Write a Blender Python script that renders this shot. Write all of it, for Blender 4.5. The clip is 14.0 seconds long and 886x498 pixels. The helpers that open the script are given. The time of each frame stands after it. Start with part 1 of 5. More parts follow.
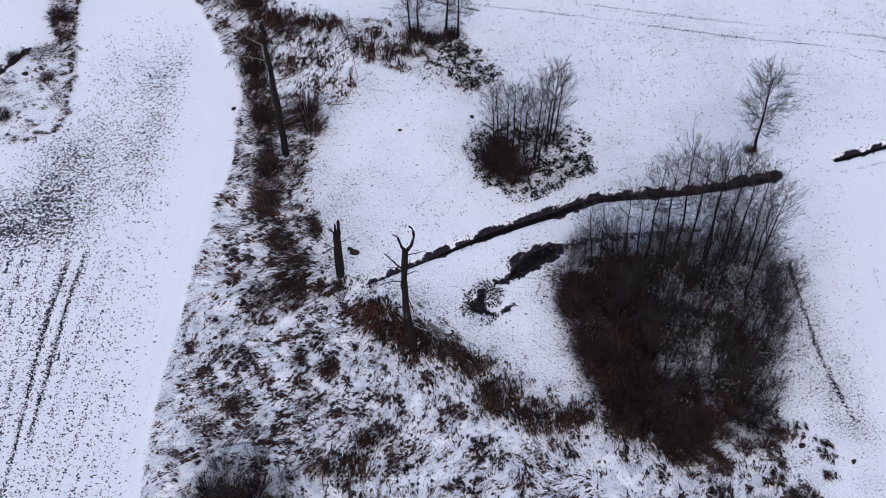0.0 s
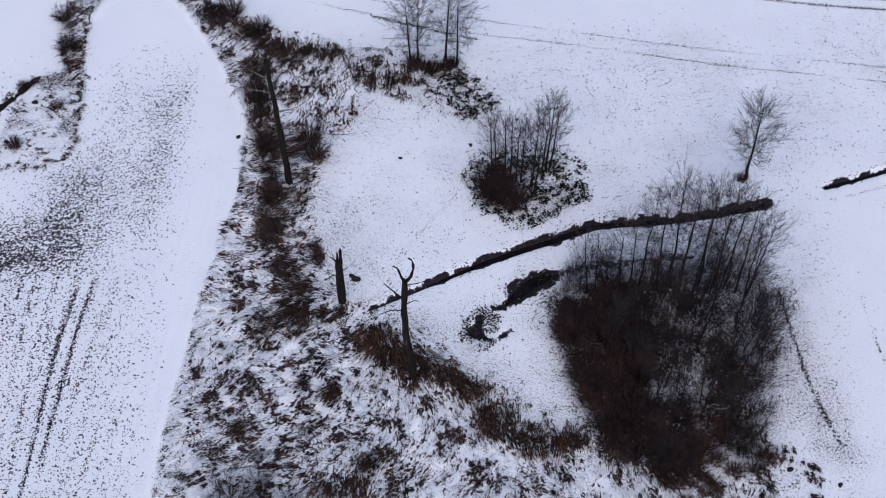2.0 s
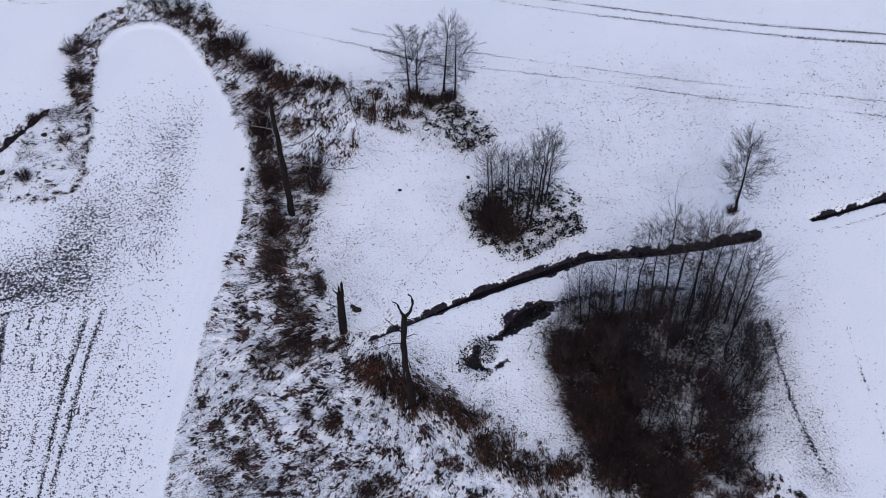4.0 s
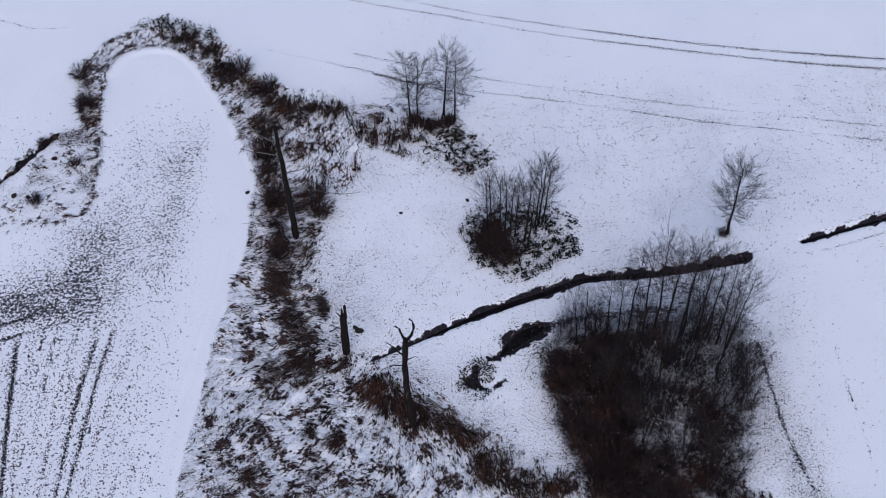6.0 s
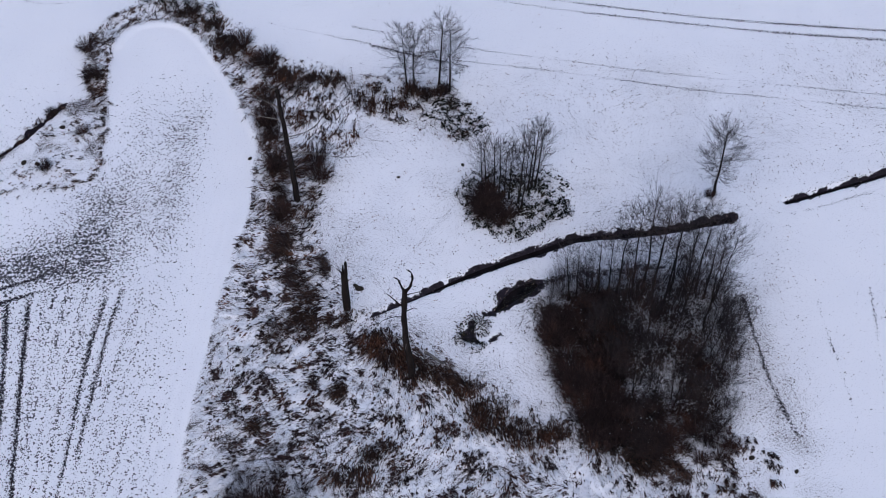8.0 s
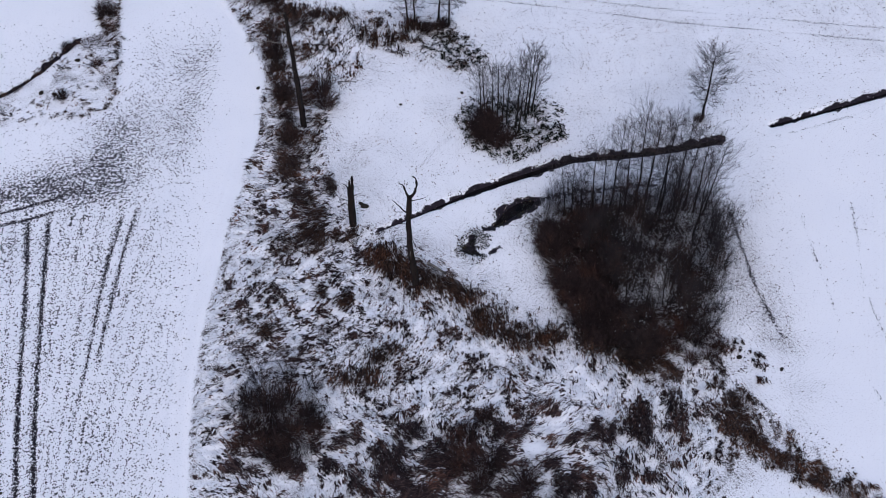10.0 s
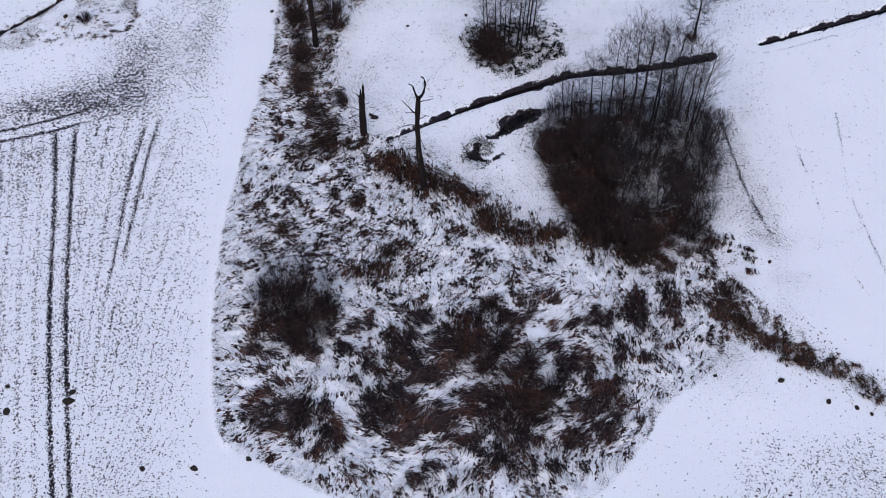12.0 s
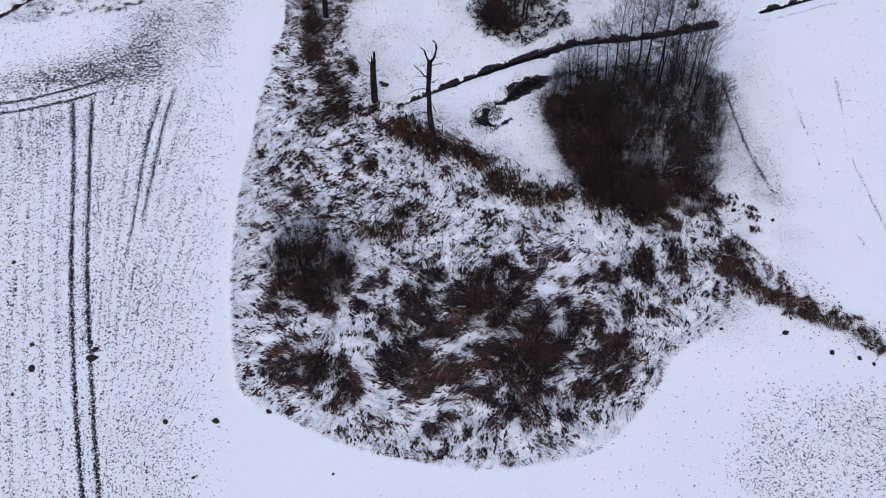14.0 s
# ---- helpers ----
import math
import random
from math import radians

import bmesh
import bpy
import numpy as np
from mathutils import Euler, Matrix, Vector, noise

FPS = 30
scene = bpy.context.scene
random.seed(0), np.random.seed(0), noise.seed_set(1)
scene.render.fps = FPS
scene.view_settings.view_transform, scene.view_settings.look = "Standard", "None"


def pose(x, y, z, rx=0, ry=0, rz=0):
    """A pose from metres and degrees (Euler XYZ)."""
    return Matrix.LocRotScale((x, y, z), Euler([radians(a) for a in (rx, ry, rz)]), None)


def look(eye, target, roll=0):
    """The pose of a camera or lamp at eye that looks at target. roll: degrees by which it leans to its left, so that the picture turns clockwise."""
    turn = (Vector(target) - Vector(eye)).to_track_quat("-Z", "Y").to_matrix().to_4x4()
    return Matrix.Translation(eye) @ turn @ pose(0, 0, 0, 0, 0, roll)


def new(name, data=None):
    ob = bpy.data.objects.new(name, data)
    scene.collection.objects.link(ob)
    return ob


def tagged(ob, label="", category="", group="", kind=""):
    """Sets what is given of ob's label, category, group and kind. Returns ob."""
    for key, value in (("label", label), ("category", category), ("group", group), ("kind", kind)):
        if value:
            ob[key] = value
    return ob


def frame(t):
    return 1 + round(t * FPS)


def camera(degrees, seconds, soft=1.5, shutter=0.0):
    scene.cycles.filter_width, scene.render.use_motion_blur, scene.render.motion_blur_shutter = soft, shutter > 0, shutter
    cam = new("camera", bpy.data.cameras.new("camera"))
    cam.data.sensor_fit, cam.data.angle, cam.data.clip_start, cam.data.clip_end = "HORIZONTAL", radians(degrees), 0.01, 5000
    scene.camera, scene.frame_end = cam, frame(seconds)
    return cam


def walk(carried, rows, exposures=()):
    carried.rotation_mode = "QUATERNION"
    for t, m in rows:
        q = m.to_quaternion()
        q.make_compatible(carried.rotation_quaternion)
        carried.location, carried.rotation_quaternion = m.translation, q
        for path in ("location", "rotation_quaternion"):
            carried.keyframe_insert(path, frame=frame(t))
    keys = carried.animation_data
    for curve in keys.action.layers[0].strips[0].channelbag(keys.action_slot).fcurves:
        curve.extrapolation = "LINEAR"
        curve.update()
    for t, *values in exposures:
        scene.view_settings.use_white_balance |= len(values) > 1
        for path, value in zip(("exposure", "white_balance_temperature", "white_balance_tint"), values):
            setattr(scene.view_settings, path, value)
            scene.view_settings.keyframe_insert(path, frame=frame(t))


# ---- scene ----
cam = camera(35.04, 14.0, soft=0.72)
PATH = [
    (0, (0.00, -0.00, 95.00), (-0.05, 63.51, 17.75), 0.35),
    (0.5, (0.08, -0.15, 95.67), (-0.01, 63.45, 18.50), 0.33),
    (1, (0.14, -0.25, 96.62), (-0.00, 63.38, 19.48), 0.29),
    (1.5, (0.15, -0.34, 97.90), (0.02, 63.25, 20.73), 0.30),
    (2, (0.23, -0.45, 99.07), (0.05, 63.16, 21.91), 0.27),
    (2.5, (0.28, -0.48, 100.40), (0.09, 63.06, 23.19), 0.25),
    (3, (0.29, -0.65, 101.49), (0.12, 62.98, 24.35), 0.29),
    (5.5, (0.18, -1.17, 107.11), (0.16, 62.62, 30.10), 0.37),
    (6, (0.24, -1.68, 108.02), (0.16, 62.13, 31.02), 0.32),
    (6.5, (0.20, -2.67, 108.71), (0.20, 61.14, 31.71), 0.32),
    (7, (0.07, -4.13, 108.95), (0.23, 59.76, 32.02), 0.34),
    (7.5, (-0.05, -5.90, 109.16), (0.26, 57.98, 32.23), 0.40),
    (8, (-0.14, -7.89, 109.38), (0.30, 55.91, 32.38), 0.39),
    (10.5, (-1.29, -21.67, 109.04), (-0.23, 42.13, 32.04), 0.42),
    (11, (-1.42, -24.88, 108.95), (-0.42, 38.93, 31.97), 0.29),
    (11.5, (-1.82, -28.33, 108.90), (-0.71, 35.50, 31.92), 0.32),
    (12, (-2.19, -31.31, 108.93), (-1.04, 32.47, 31.92), 0.35),
    (12.5, (-2.79, -33.64, 108.93), (-1.51, 30.17, 31.94), 0.42),
    (13, (-3.31, -35.08, 109.16), (-1.93, 28.64, 32.10), 0.45),
    (13.5, (-3.86, -36.04, 109.23), (-2.35, 27.67, 32.16), 0.47),
    (14, (-4.12, -36.49, 109.14), (-2.51, 27.22, 32.08), 0.22),
]
EXPOSURES = [(t, stops, kelvin, 15) for t, stops, kelvin in ((0.0, 0.57, 6060), (3.0, 0.48, 6010), (5.5, 0.40, 5910), (6.5, 0.37, 5880), (8.0, 0.38, 5880), (10.5, 0.54, 6010), (14.0, 0.57, 6060))]
walk(cam, [(t, look(eye, target, roll)) for t, eye, target, roll in PATH], EXPOSURES)

# ---- light: an overcast winter afternoon ----
world = bpy.data.worlds.new("sky")
scene.world = world
world.use_nodes = True
wn = world.node_tree.nodes
sky = wn.new("ShaderNodeTexSky")
sky.sky_type = "NISHITA"
sky.sun_disc = False
sky.sun_elevation = radians(32)
sky.sun_rotation = radians(200)
sky.air_density = 1.0
sky.dust_density = 2.0
wn["Background"].inputs["Strength"].default_value = 0.1
world.node_tree.links.new(sky.outputs[0], wn["Background"].inputs["Color"])

sun = new("sun", bpy.data.lights.new("sun", "SUN"))
sun.data.energy = 0.9
sun.data.angle = radians(60)
sun.data.color = (1.0, 0.97, 0.94)
sun.matrix_world = look((30, -50, 90), (0, 0, 0))


# ---- small helpers ----
def rng(seed):
    return np.random.default_rng(seed)


def lattice(ix, iy, seed):
    h = (ix.astype(np.int64) * 374761393 + iy.astype(np.int64) * 668265263 + seed * 974711) & 0x7FFFFFFF
    h = ((h ^ (h >> 13)) * 1274126177) & 0x7FFFFFFF
    return ((h ^ (h >> 16)) & 0xFFFF) / 65535.0


def vnoise(x, y, size, seed=0):
    """Value noise between 0 and 1 with bumps about size metres wide."""
    x, y = np.asarray(x) / size, np.asarray(y) / size
    ix, iy = np.floor(x), np.floor(y)
    u, v = x - ix, y - iy
    u, v = u * u * (3 - 2 * u), v * v * (3 - 2 * v)
    a, b = lattice(ix, iy, seed), lattice(ix + 1, iy, seed)
    c, d = lattice(ix, iy + 1, seed), lattice(ix + 1, iy + 1, seed)
    return (a * (1 - u) + b * u) * (1 - v) + (c * (1 - u) + d * u) * v


def fbm(x, y, size, seed=0, octaves=3):
    total, weight = 0, 0
    for k in range(octaves):
        total = total + vnoise(x, y, size / 2**k, seed + 17 * k) * 0.5**k
        weight += 0.5**k
    return total / weight


def ramp(v, a, b):
    """0 at a, 1 at b, smooth between."""
    u = np.clip((v - a) / (b - a), 0, 1)
    return u * u * (3 - 2 * u)


def curve(points, step=0.6, closed=False):
    """A smooth line through a few plan points."""
    p = np.array(points, float)
    n = len(p)
    out = []
    for k in range(n if closed else n - 1):
        if closed:
            a, b, c, d = p[(k - 1) % n], p[k], p[(k + 1) % n], p[(k + 2) % n]
        else:
            a, b, c, d = p[max(k - 1, 0)], p[k], p[k + 1], p[min(k + 2, n - 1)]
        m = max(2, int(np.linalg.norm(c - b) / step))
        for t in np.arange(m) / m:
            out.append(0.5 * (2 * b + (c - a) * t + (2 * a - 5 * b + 4 * c - d) * t**2 + (3 * b - a - 3 * c + d) * t**3))
    if not closed:
        out.append(p[-1])
    return np.array(out)


def far_from(x, y, line):
    """Distance from points to an open line."""
    x, y = np.asarray(x, float), np.asarray(y, float)
    best = np.full(x.shape, 1e9)
    lo, hi = line.min(0) - 6, line.max(0) + 6
    near = (x > lo[0]) & (x < hi[0]) & (y > lo[1]) & (y < hi[1])
    px, py = x[near], y[near]
    d = np.full(px.shape, 1e9)
    for (ax, ay), (bx, by) in zip(line[:-1], line[1:]):
        ux, uy = bx - ax, by - ay
        s = np.clip(((px - ax) * ux + (py - ay) * uy) / (ux * ux + uy * uy + 1e-9), 0, 1)
        d = np.minimum(d, np.hypot(px - ax - s * ux, py - ay - s * uy))
    best[near] = d
    return best


def inside(x, y, ring):
    """Signed distance to a closed outline, positive within it (clipped to 6 m outside)."""
    x, y = np.asarray(x, float), np.asarray(y, float)
    odd = np.zeros(x.shape, bool)
    closed = np.vstack([ring, ring[:1]])
    for (ax, ay), (bx, by) in zip(closed[:-1], closed[1:]):
        cross = (ay > y) != (by > y)
        odd ^= cross & (x < (bx - ax) * (y - ay) / (by - ay + 1e-12) + ax)
    d = np.minimum(far_from(x, y, closed), 6)
    return np.where(odd, d, -d)


def mesh_np(name, verts, faces, material, smooth=True):
    """A mesh from arrays of places and of faces with one number of corners."""
    me = bpy.data.meshes.new(name)
    verts, faces = np.asarray(verts, np.float32), np.asarray(faces, np.int32)
    n, k = faces.shape
    me.vertices.add(len(verts))
    me.vertices.foreach_set("co", verts.ravel())
    me.loops.add(n * k)
    me.loops.foreach_set("vertex_index", faces.ravel())
    me.polygons.add(n)
    me.polygons.foreach_set("loop_start", np.arange(0, n * k, k, dtype=np.int32))
    me.polygons.foreach_set("use_smooth", np.full(n, smooth))
    me.update(calc_edges=True)
    me.materials.append(material)
    return me


def part(name, me, parent, label=""):
    ob = new(name, me)
    ob.parent = parent
    if label:
        ob["label"] = label
    return ob


# ---- materials ----
def material(name, rough=0.8):
    m = bpy.data.materials.new(name)
    m.use_nodes = True
    nt = m.node_tree
    b = nt.nodes["Principled BSDF"]
    b.inputs["Roughness"].default_value = rough
    b.inputs["Specular IOR Level"].default_value = 0.12
    return m, nt, b


def add(nt, kind, **inputs):
    n = nt.nodes.new("ShaderNode" + kind)
    for key, value in inputs.items():
        n.inputs[key.replace("_", " ")].default_value = value
    return n


def noise_at(nt, scale, detail=4.0, rough=0.55, source=None):
    n = add(nt, "TexNoise", Scale=scale, Detail=detail, Roughness=rough)
    if source is None:
        source = add(nt, "TexCoord").outputs["Object"]
    nt.links.new(source, n.inputs["Vector"])
    return n


def ramp_node(nt, source, stops):
    r = nt.nodes.new("ShaderNodeValToRGB")
    e = r.color_ramp.elements
    while len(e) < len(stops):
        e.new(0.5)
    for el, (pos, col) in zip(e, stops):
        el.position = pos
        el.color = (*col, 1.0) if len(col) == 3 else col
    nt.links.new(source, r.inputs["Fac"])
    return r


def bump(nt, b, height, strength, distance):
    n = add(nt, "Bump", Strength=strength, Distance=distance)
    nt.links.new(height, n.inputs["Height"])
    nt.links.new(n.outputs[0], b.inputs["Normal"])


def mix(nt, fac, a, b):
    n = nt.nodes.new("ShaderNodeMix")
    n.data_type = "RGBA"
    for sock, v in ((n.inputs["Factor"], fac), (n.inputs["A"], a), (n.inputs["B"], b)):
        if isinstance(v, (tuple, list)):
            sock.default_value = (*v, 1.0)
        elif isinstance(v, float):
            sock.default_value = v
        else:
            nt.links.new(v, sock)
    return n.outputs["Result"]


def math_node(nt, op, a, b):
    n = nt.nodes.new("ShaderNodeMath")
    n.operation = op
    for sock, v in zip(n.inputs, (a, b)):
        if isinstance(v, (float, int)):
            sock.default_value = v
        else:
            nt.links.new(v, sock)
    return n.outputs[0]


def make_ground():
    """Thin snow; where 'bare' or 'grass' is high, soil or dead grass pokes through in small spots."""
    m, nt, b = material("snow_over_soil", 0.7)
    pos = add(nt, "NewGeometry").outputs["Position"]
    flat = add(nt, "VectorMath")
    flat.operation = "MULTIPLY"
    flat.inputs[1].default_value = (1, 1, 0)
    nt.links.new(pos, flat.inputs[0])
    xy = flat.outputs[0]
    big = noise_at(nt, 0.12, 4, 0.5, xy)
    fine = noise_at(nt, 9.0, 3, 0.6, xy)
    snow = ramp_node(nt, big.outputs["Fac"], [(0.3, (0.78, 0.79, 0.83)), (0.7, (0.86, 0.86, 0.88))])
    snow_fine = mix(nt, fine.outputs["Fac"], (0.8, 0.8, 0.84), (0.88, 0.88, 0.9))
    white = nt.nodes.new("ShaderNodeMix")
    white.data_type = "RGBA"
    white.inputs["Factor"].default_value = 0.5
    nt.links.new(snow.outputs[0], white.inputs["A"])
    nt.links.new(snow_fine, white.inputs["B"])

    def value(attribute):
        at = nt.nodes.new("ShaderNodeAttribute")
        at.attribute_name = attribute
        return at.outputs["Fac"]

    split = add(nt, "SeparateXYZ")
    nt.links.new(pos, split.inputs[0])
    lay = add(nt, "CombineXYZ")
    nt.links.new(math_node(nt, "MULTIPLY", value("across"), 1.5), lay.inputs["X"])
    nt.links.new(math_node(nt, "MULTIPLY", split.outputs["Y"], 0.09), lay.inputs["Y"])
    row_noise = noise_at(nt, 1.0, 2, 0.5, lay.outputs[0])
    rows = math_node(nt, "MULTIPLY", math_node(nt, "MULTIPLY", value("drill"), math_node(nt, "SUBTRACT", row_noise.outputs["Fac"], 0.5)), 0.95)

    def spots(attribute, scale, gain, crisp, more=None, start=0.31):
        source = value(attribute)
        if more is not None:
            source = math_node(nt, "ADD", source, more)
        n1 = noise_at(nt, scale, 2.5, 0.6, xy)
        n2 = noise_at(nt, scale * 0.23, 2, 0.5, xy)
        v = math_node(nt, "ADD", math_node(nt, "MULTIPLY", n1.outputs["Fac"], 0.78), math_node(nt, "MULTIPLY", n2.outputs["Fac"], 0.22))
        level = math_node(nt, "ADD", math_node(nt, "MULTIPLY", source, gain), start)
        d = math_node(nt, "MULTIPLY", math_node(nt, "SUBTRACT", level, v), crisp)
        n = nt.nodes.new("ShaderNodeClamp")
        nt.links.new(d, n.inputs["Value"])
        return n.outputs[0]

    soil_mask = spots("bare", 3.4, 0.38, 16.0, rows, 0.255)
    soil_mask = math_node(nt, "MULTIPLY", soil_mask, math_node(nt, "MAXIMUM", 0.92, value("bare")))
    ragged = noise_at(nt, 4.4, 4, 0.7, xy)
    gap = math_node(nt, "SUBTRACT", math_node(nt, "ADD", math_node(nt, "MULTIPLY", ragged.outputs["Fac"], 1.6), -0.55), value("rut"))
    rut_mask = nt.nodes.new("ShaderNodeClamp")
    nt.links.new(math_node(nt, "MULTIPLY", gap, 9.0), rut_mask.inputs["Value"])
    soil_mask = math_node(nt, "MAXIMUM", soil_mask, rut_mask.outputs[0])
    grass_mask = spots("grass", 4.2, 0.38, 16.0, None, 0.29)
    thin = nt.nodes.new("ShaderNodeAttribute")
    thin.attribute_name = "grass"
    dap = noise_at(nt, 6.5, 3, 0.65, xy)
    lev = math_node(nt, "ADD", math_node(nt, "MULTIPLY", thin.outputs["Fac"], 0.42), 0.365)
    dapple = nt.nodes.new("ShaderNodeClamp")
    nt.links.new(math_node(nt, "MULTIPLY", math_node(nt, "SUBTRACT", lev, dap.outputs["Fac"]), 7.0), dapple.inputs["Value"])
    speck_noise = noise_at(nt, 8.5, 3, 0.7, xy)
    speck_level = math_node(nt, "ADD", math_node(nt, "MULTIPLY", thin.outputs["Fac"], 0.45), 0.28)
    speck = nt.nodes.new("ShaderNodeClamp")
    nt.links.new(math_node(nt, "MULTIPLY", math_node(nt, "SUBTRACT", speck_level, speck_noise.outputs["Fac"]), 16.0), speck.inputs["Value"])
    tone = noise_at(nt, 1.7, 4, 0.6, xy)
    soil = ramp_node(nt, tone.outputs["Fac"], [(0.3, (0.009, 0.007, 0.010)), (0.7, (0.024, 0.018, 0.026))])
    grass = ramp_node(nt, tone.outputs["Fac"], [(0.3, (0.018, 0.013, 0.013)), (0.55, (0.05, 0.034, 0.03)), (0.75, (0.04, 0.032, 0.026))])
    c = mix(nt, dapple.outputs[0], white.outputs["Result"], (0.52, 0.52, 0.54))
    c = mix(nt, speck.outputs[0], c, (0.17, 0.16, 0.165))
    c = mix(nt, grass_mask, c, grass.outputs[0])
    c = mix(nt, soil_mask, c, soil.outputs[0])
    nt.links.new(c, b.inputs["Base Color"])
    cover = math_node(nt, "MAXIMUM", soil_mask, grass_mask)
    h = math_node(nt, "ADD", math_node(nt, "MULTIPLY", fine.outputs["Fac"], 0.35), math_node(nt, "MULTIPLY", cover, -0.5))
    bump(nt, b, h, 0.5, 0.12)
    return m


def make_plant(name, dark, mid, light, rough=0.85):
    """Dead stems and leaves: each blade or twig has its own tone."""
    m, nt, b = material(name, rough)
    geo = add(nt, "NewGeometry")
    r = ramp_node(nt, geo.outputs["Random Per Island"], [(0.0, dark), (0.6, mid), (1.0, light)])
    patch = noise_at(nt, 0.35, 3, 0.6, geo.outputs["Position"])
    p = ramp_node(nt, patch.outputs["Fac"], [(0.35, (0.55, 0.55, 0.6)), (0.52, (1.0, 0.95, 0.95)), (0.68, (1.7, 1.25, 1.0))])
    mul = nt.nodes.new("ShaderNodeMix")
    mul.data_type, mul.blend_type = "RGBA", "MULTIPLY"
    mul.inputs["Factor"].default_value = 1.0
    nt.links.new(r.outputs[0], mul.inputs["A"])
    nt.links.new(p.outputs[0], mul.inputs["B"])
    nt.links.new(mul.outputs["Result"], b.inputs["Base Color"])
    return m


def make_bark(name, dark, light, scale=3.0):
    m, nt, b = material(name, 0.9)
    tc = add(nt, "TexCoord")
    mp = add(nt, "Mapping")
    mp.inputs["Scale"].default_value = (1, 1, 0.25)
    nt.links.new(tc.outputs["Object"], mp.inputs["Vector"])
    n1 = noise_at(nt, scale, 6, 0.65, mp.outputs[0])
    n2 = noise_at(nt, 0.5, 2, 0.5, tc.outputs["Object"])
    c1 = ramp_node(nt, n1.outputs["Fac"], [(0.3, dark), (0.7, light)])
    c = mix(nt, n2.outputs["Fac"], c1.outputs[0], tuple(0.7 * v for v in dark))
    nt.links.new(c, b.inputs["Base Color"])
    bump(nt, b, n1.outputs["Fac"], 0.8, 0.06)
    return m


def make_water():
    m, nt, b = material("dark_water", 0.15)
    b.inputs["Specular IOR Level"].default_value = 0.12
    n = noise_at(nt, 0.8, 3)
    c = ramp_node(nt, n.outputs["Fac"], [(0.3, (0.004, 0.003, 0.003)), (0.7, (0.011, 0.008, 0.008))])
    nt.links.new(c.outputs[0], b.inputs["Base Color"])
    bump(nt, b, noise_at(nt, 6.0, 2).outputs["Fac"], 0.15, 0.02)
    return m


def make_clod():
    m, nt, b = material("wet_soil", 0.95)
    n = noise_at(nt, 6.0, 5, 0.65)
    c = ramp_node(nt, n.outputs["Fac"], [(0.3, (0.01, 0.009, 0.008)), (0.7, (0.05, 0.04, 0.032))])
    nt.links.new(c.outputs[0], b.inputs["Base Color"])
    bump(nt, b, n.outputs["Fac"], 0.8, 0.05)
    return m


def make_snow():
    m, nt, b = material("lying_snow", 0.7)
    n = noise_at(nt, 4.0, 4)
    c = ramp_node(nt, n.outputs["Fac"], [(0.3, (0.79, 0.8, 0.84)), (0.7, (0.87, 0.87, 0.89))])
    nt.links.new(c.outputs[0], b.inputs["Base Color"])
    bump(nt, b, n.outputs["Fac"], 0.4, 0.05)
    return m


GROUND = make_ground()
SNOW = make_snow()
REED = make_plant("dead_reed", (0.016, 0.012, 0.014), (0.050, 0.035, 0.036), (0.15, 0.105, 0.095))
SEDGE = make_plant("dead_sedge", (0.020, 0.013, 0.012), (0.065, 0.042, 0.036), (0.17, 0.115, 0.09))
RUST = make_plant("rusty_reed", (0.022, 0.013, 0.011), (0.074, 0.044, 0.034), (0.19, 0.12, 0.085))
BRAMBLE = make_plant("bramble", (0.004, 0.005, 0.005), (0.010, 0.012, 0.010), (0.034, 0.034, 0.022))
TWIG = make_plant("twig", (0.012, 0.010, 0.011), (0.030, 0.026, 0.028), (0.07, 0.062, 0.064))
BRUSH = make_plant("brush_stem", (0.013, 0.009, 0.010), (0.037, 0.025, 0.024), (0.09, 0.063, 0.060))
BARK = make_bark("alder_bark", (0.012, 0.010, 0.010), (0.045, 0.038, 0.036))
DEADWOOD = make_bark("dead_wood", (0.008, 0.006, 0.006), (0.032, 0.024, 0.023), 2.0)
PALEWOOD = make_bark("bleached_wood", (0.10, 0.09, 0.085), (0.3, 0.28, 0.26), 4.0)
WHIP = make_plant("sapling_twig", (0.012, 0.009, 0.010), (0.028, 0.023, 0.024), (0.06, 0.05, 0.051))
CRUMB = make_plant("soil_crumb", (0.007, 0.007, 0.012), (0.018, 0.017, 0.025), (0.055, 0.052, 0.064))
SPRIG = make_plant("dead_sprig", (0.05, 0.046, 0.048), (0.13, 0.12, 0.12), (0.28, 0.26, 0.25))
WATER = make_water()
CLOD = make_clod()

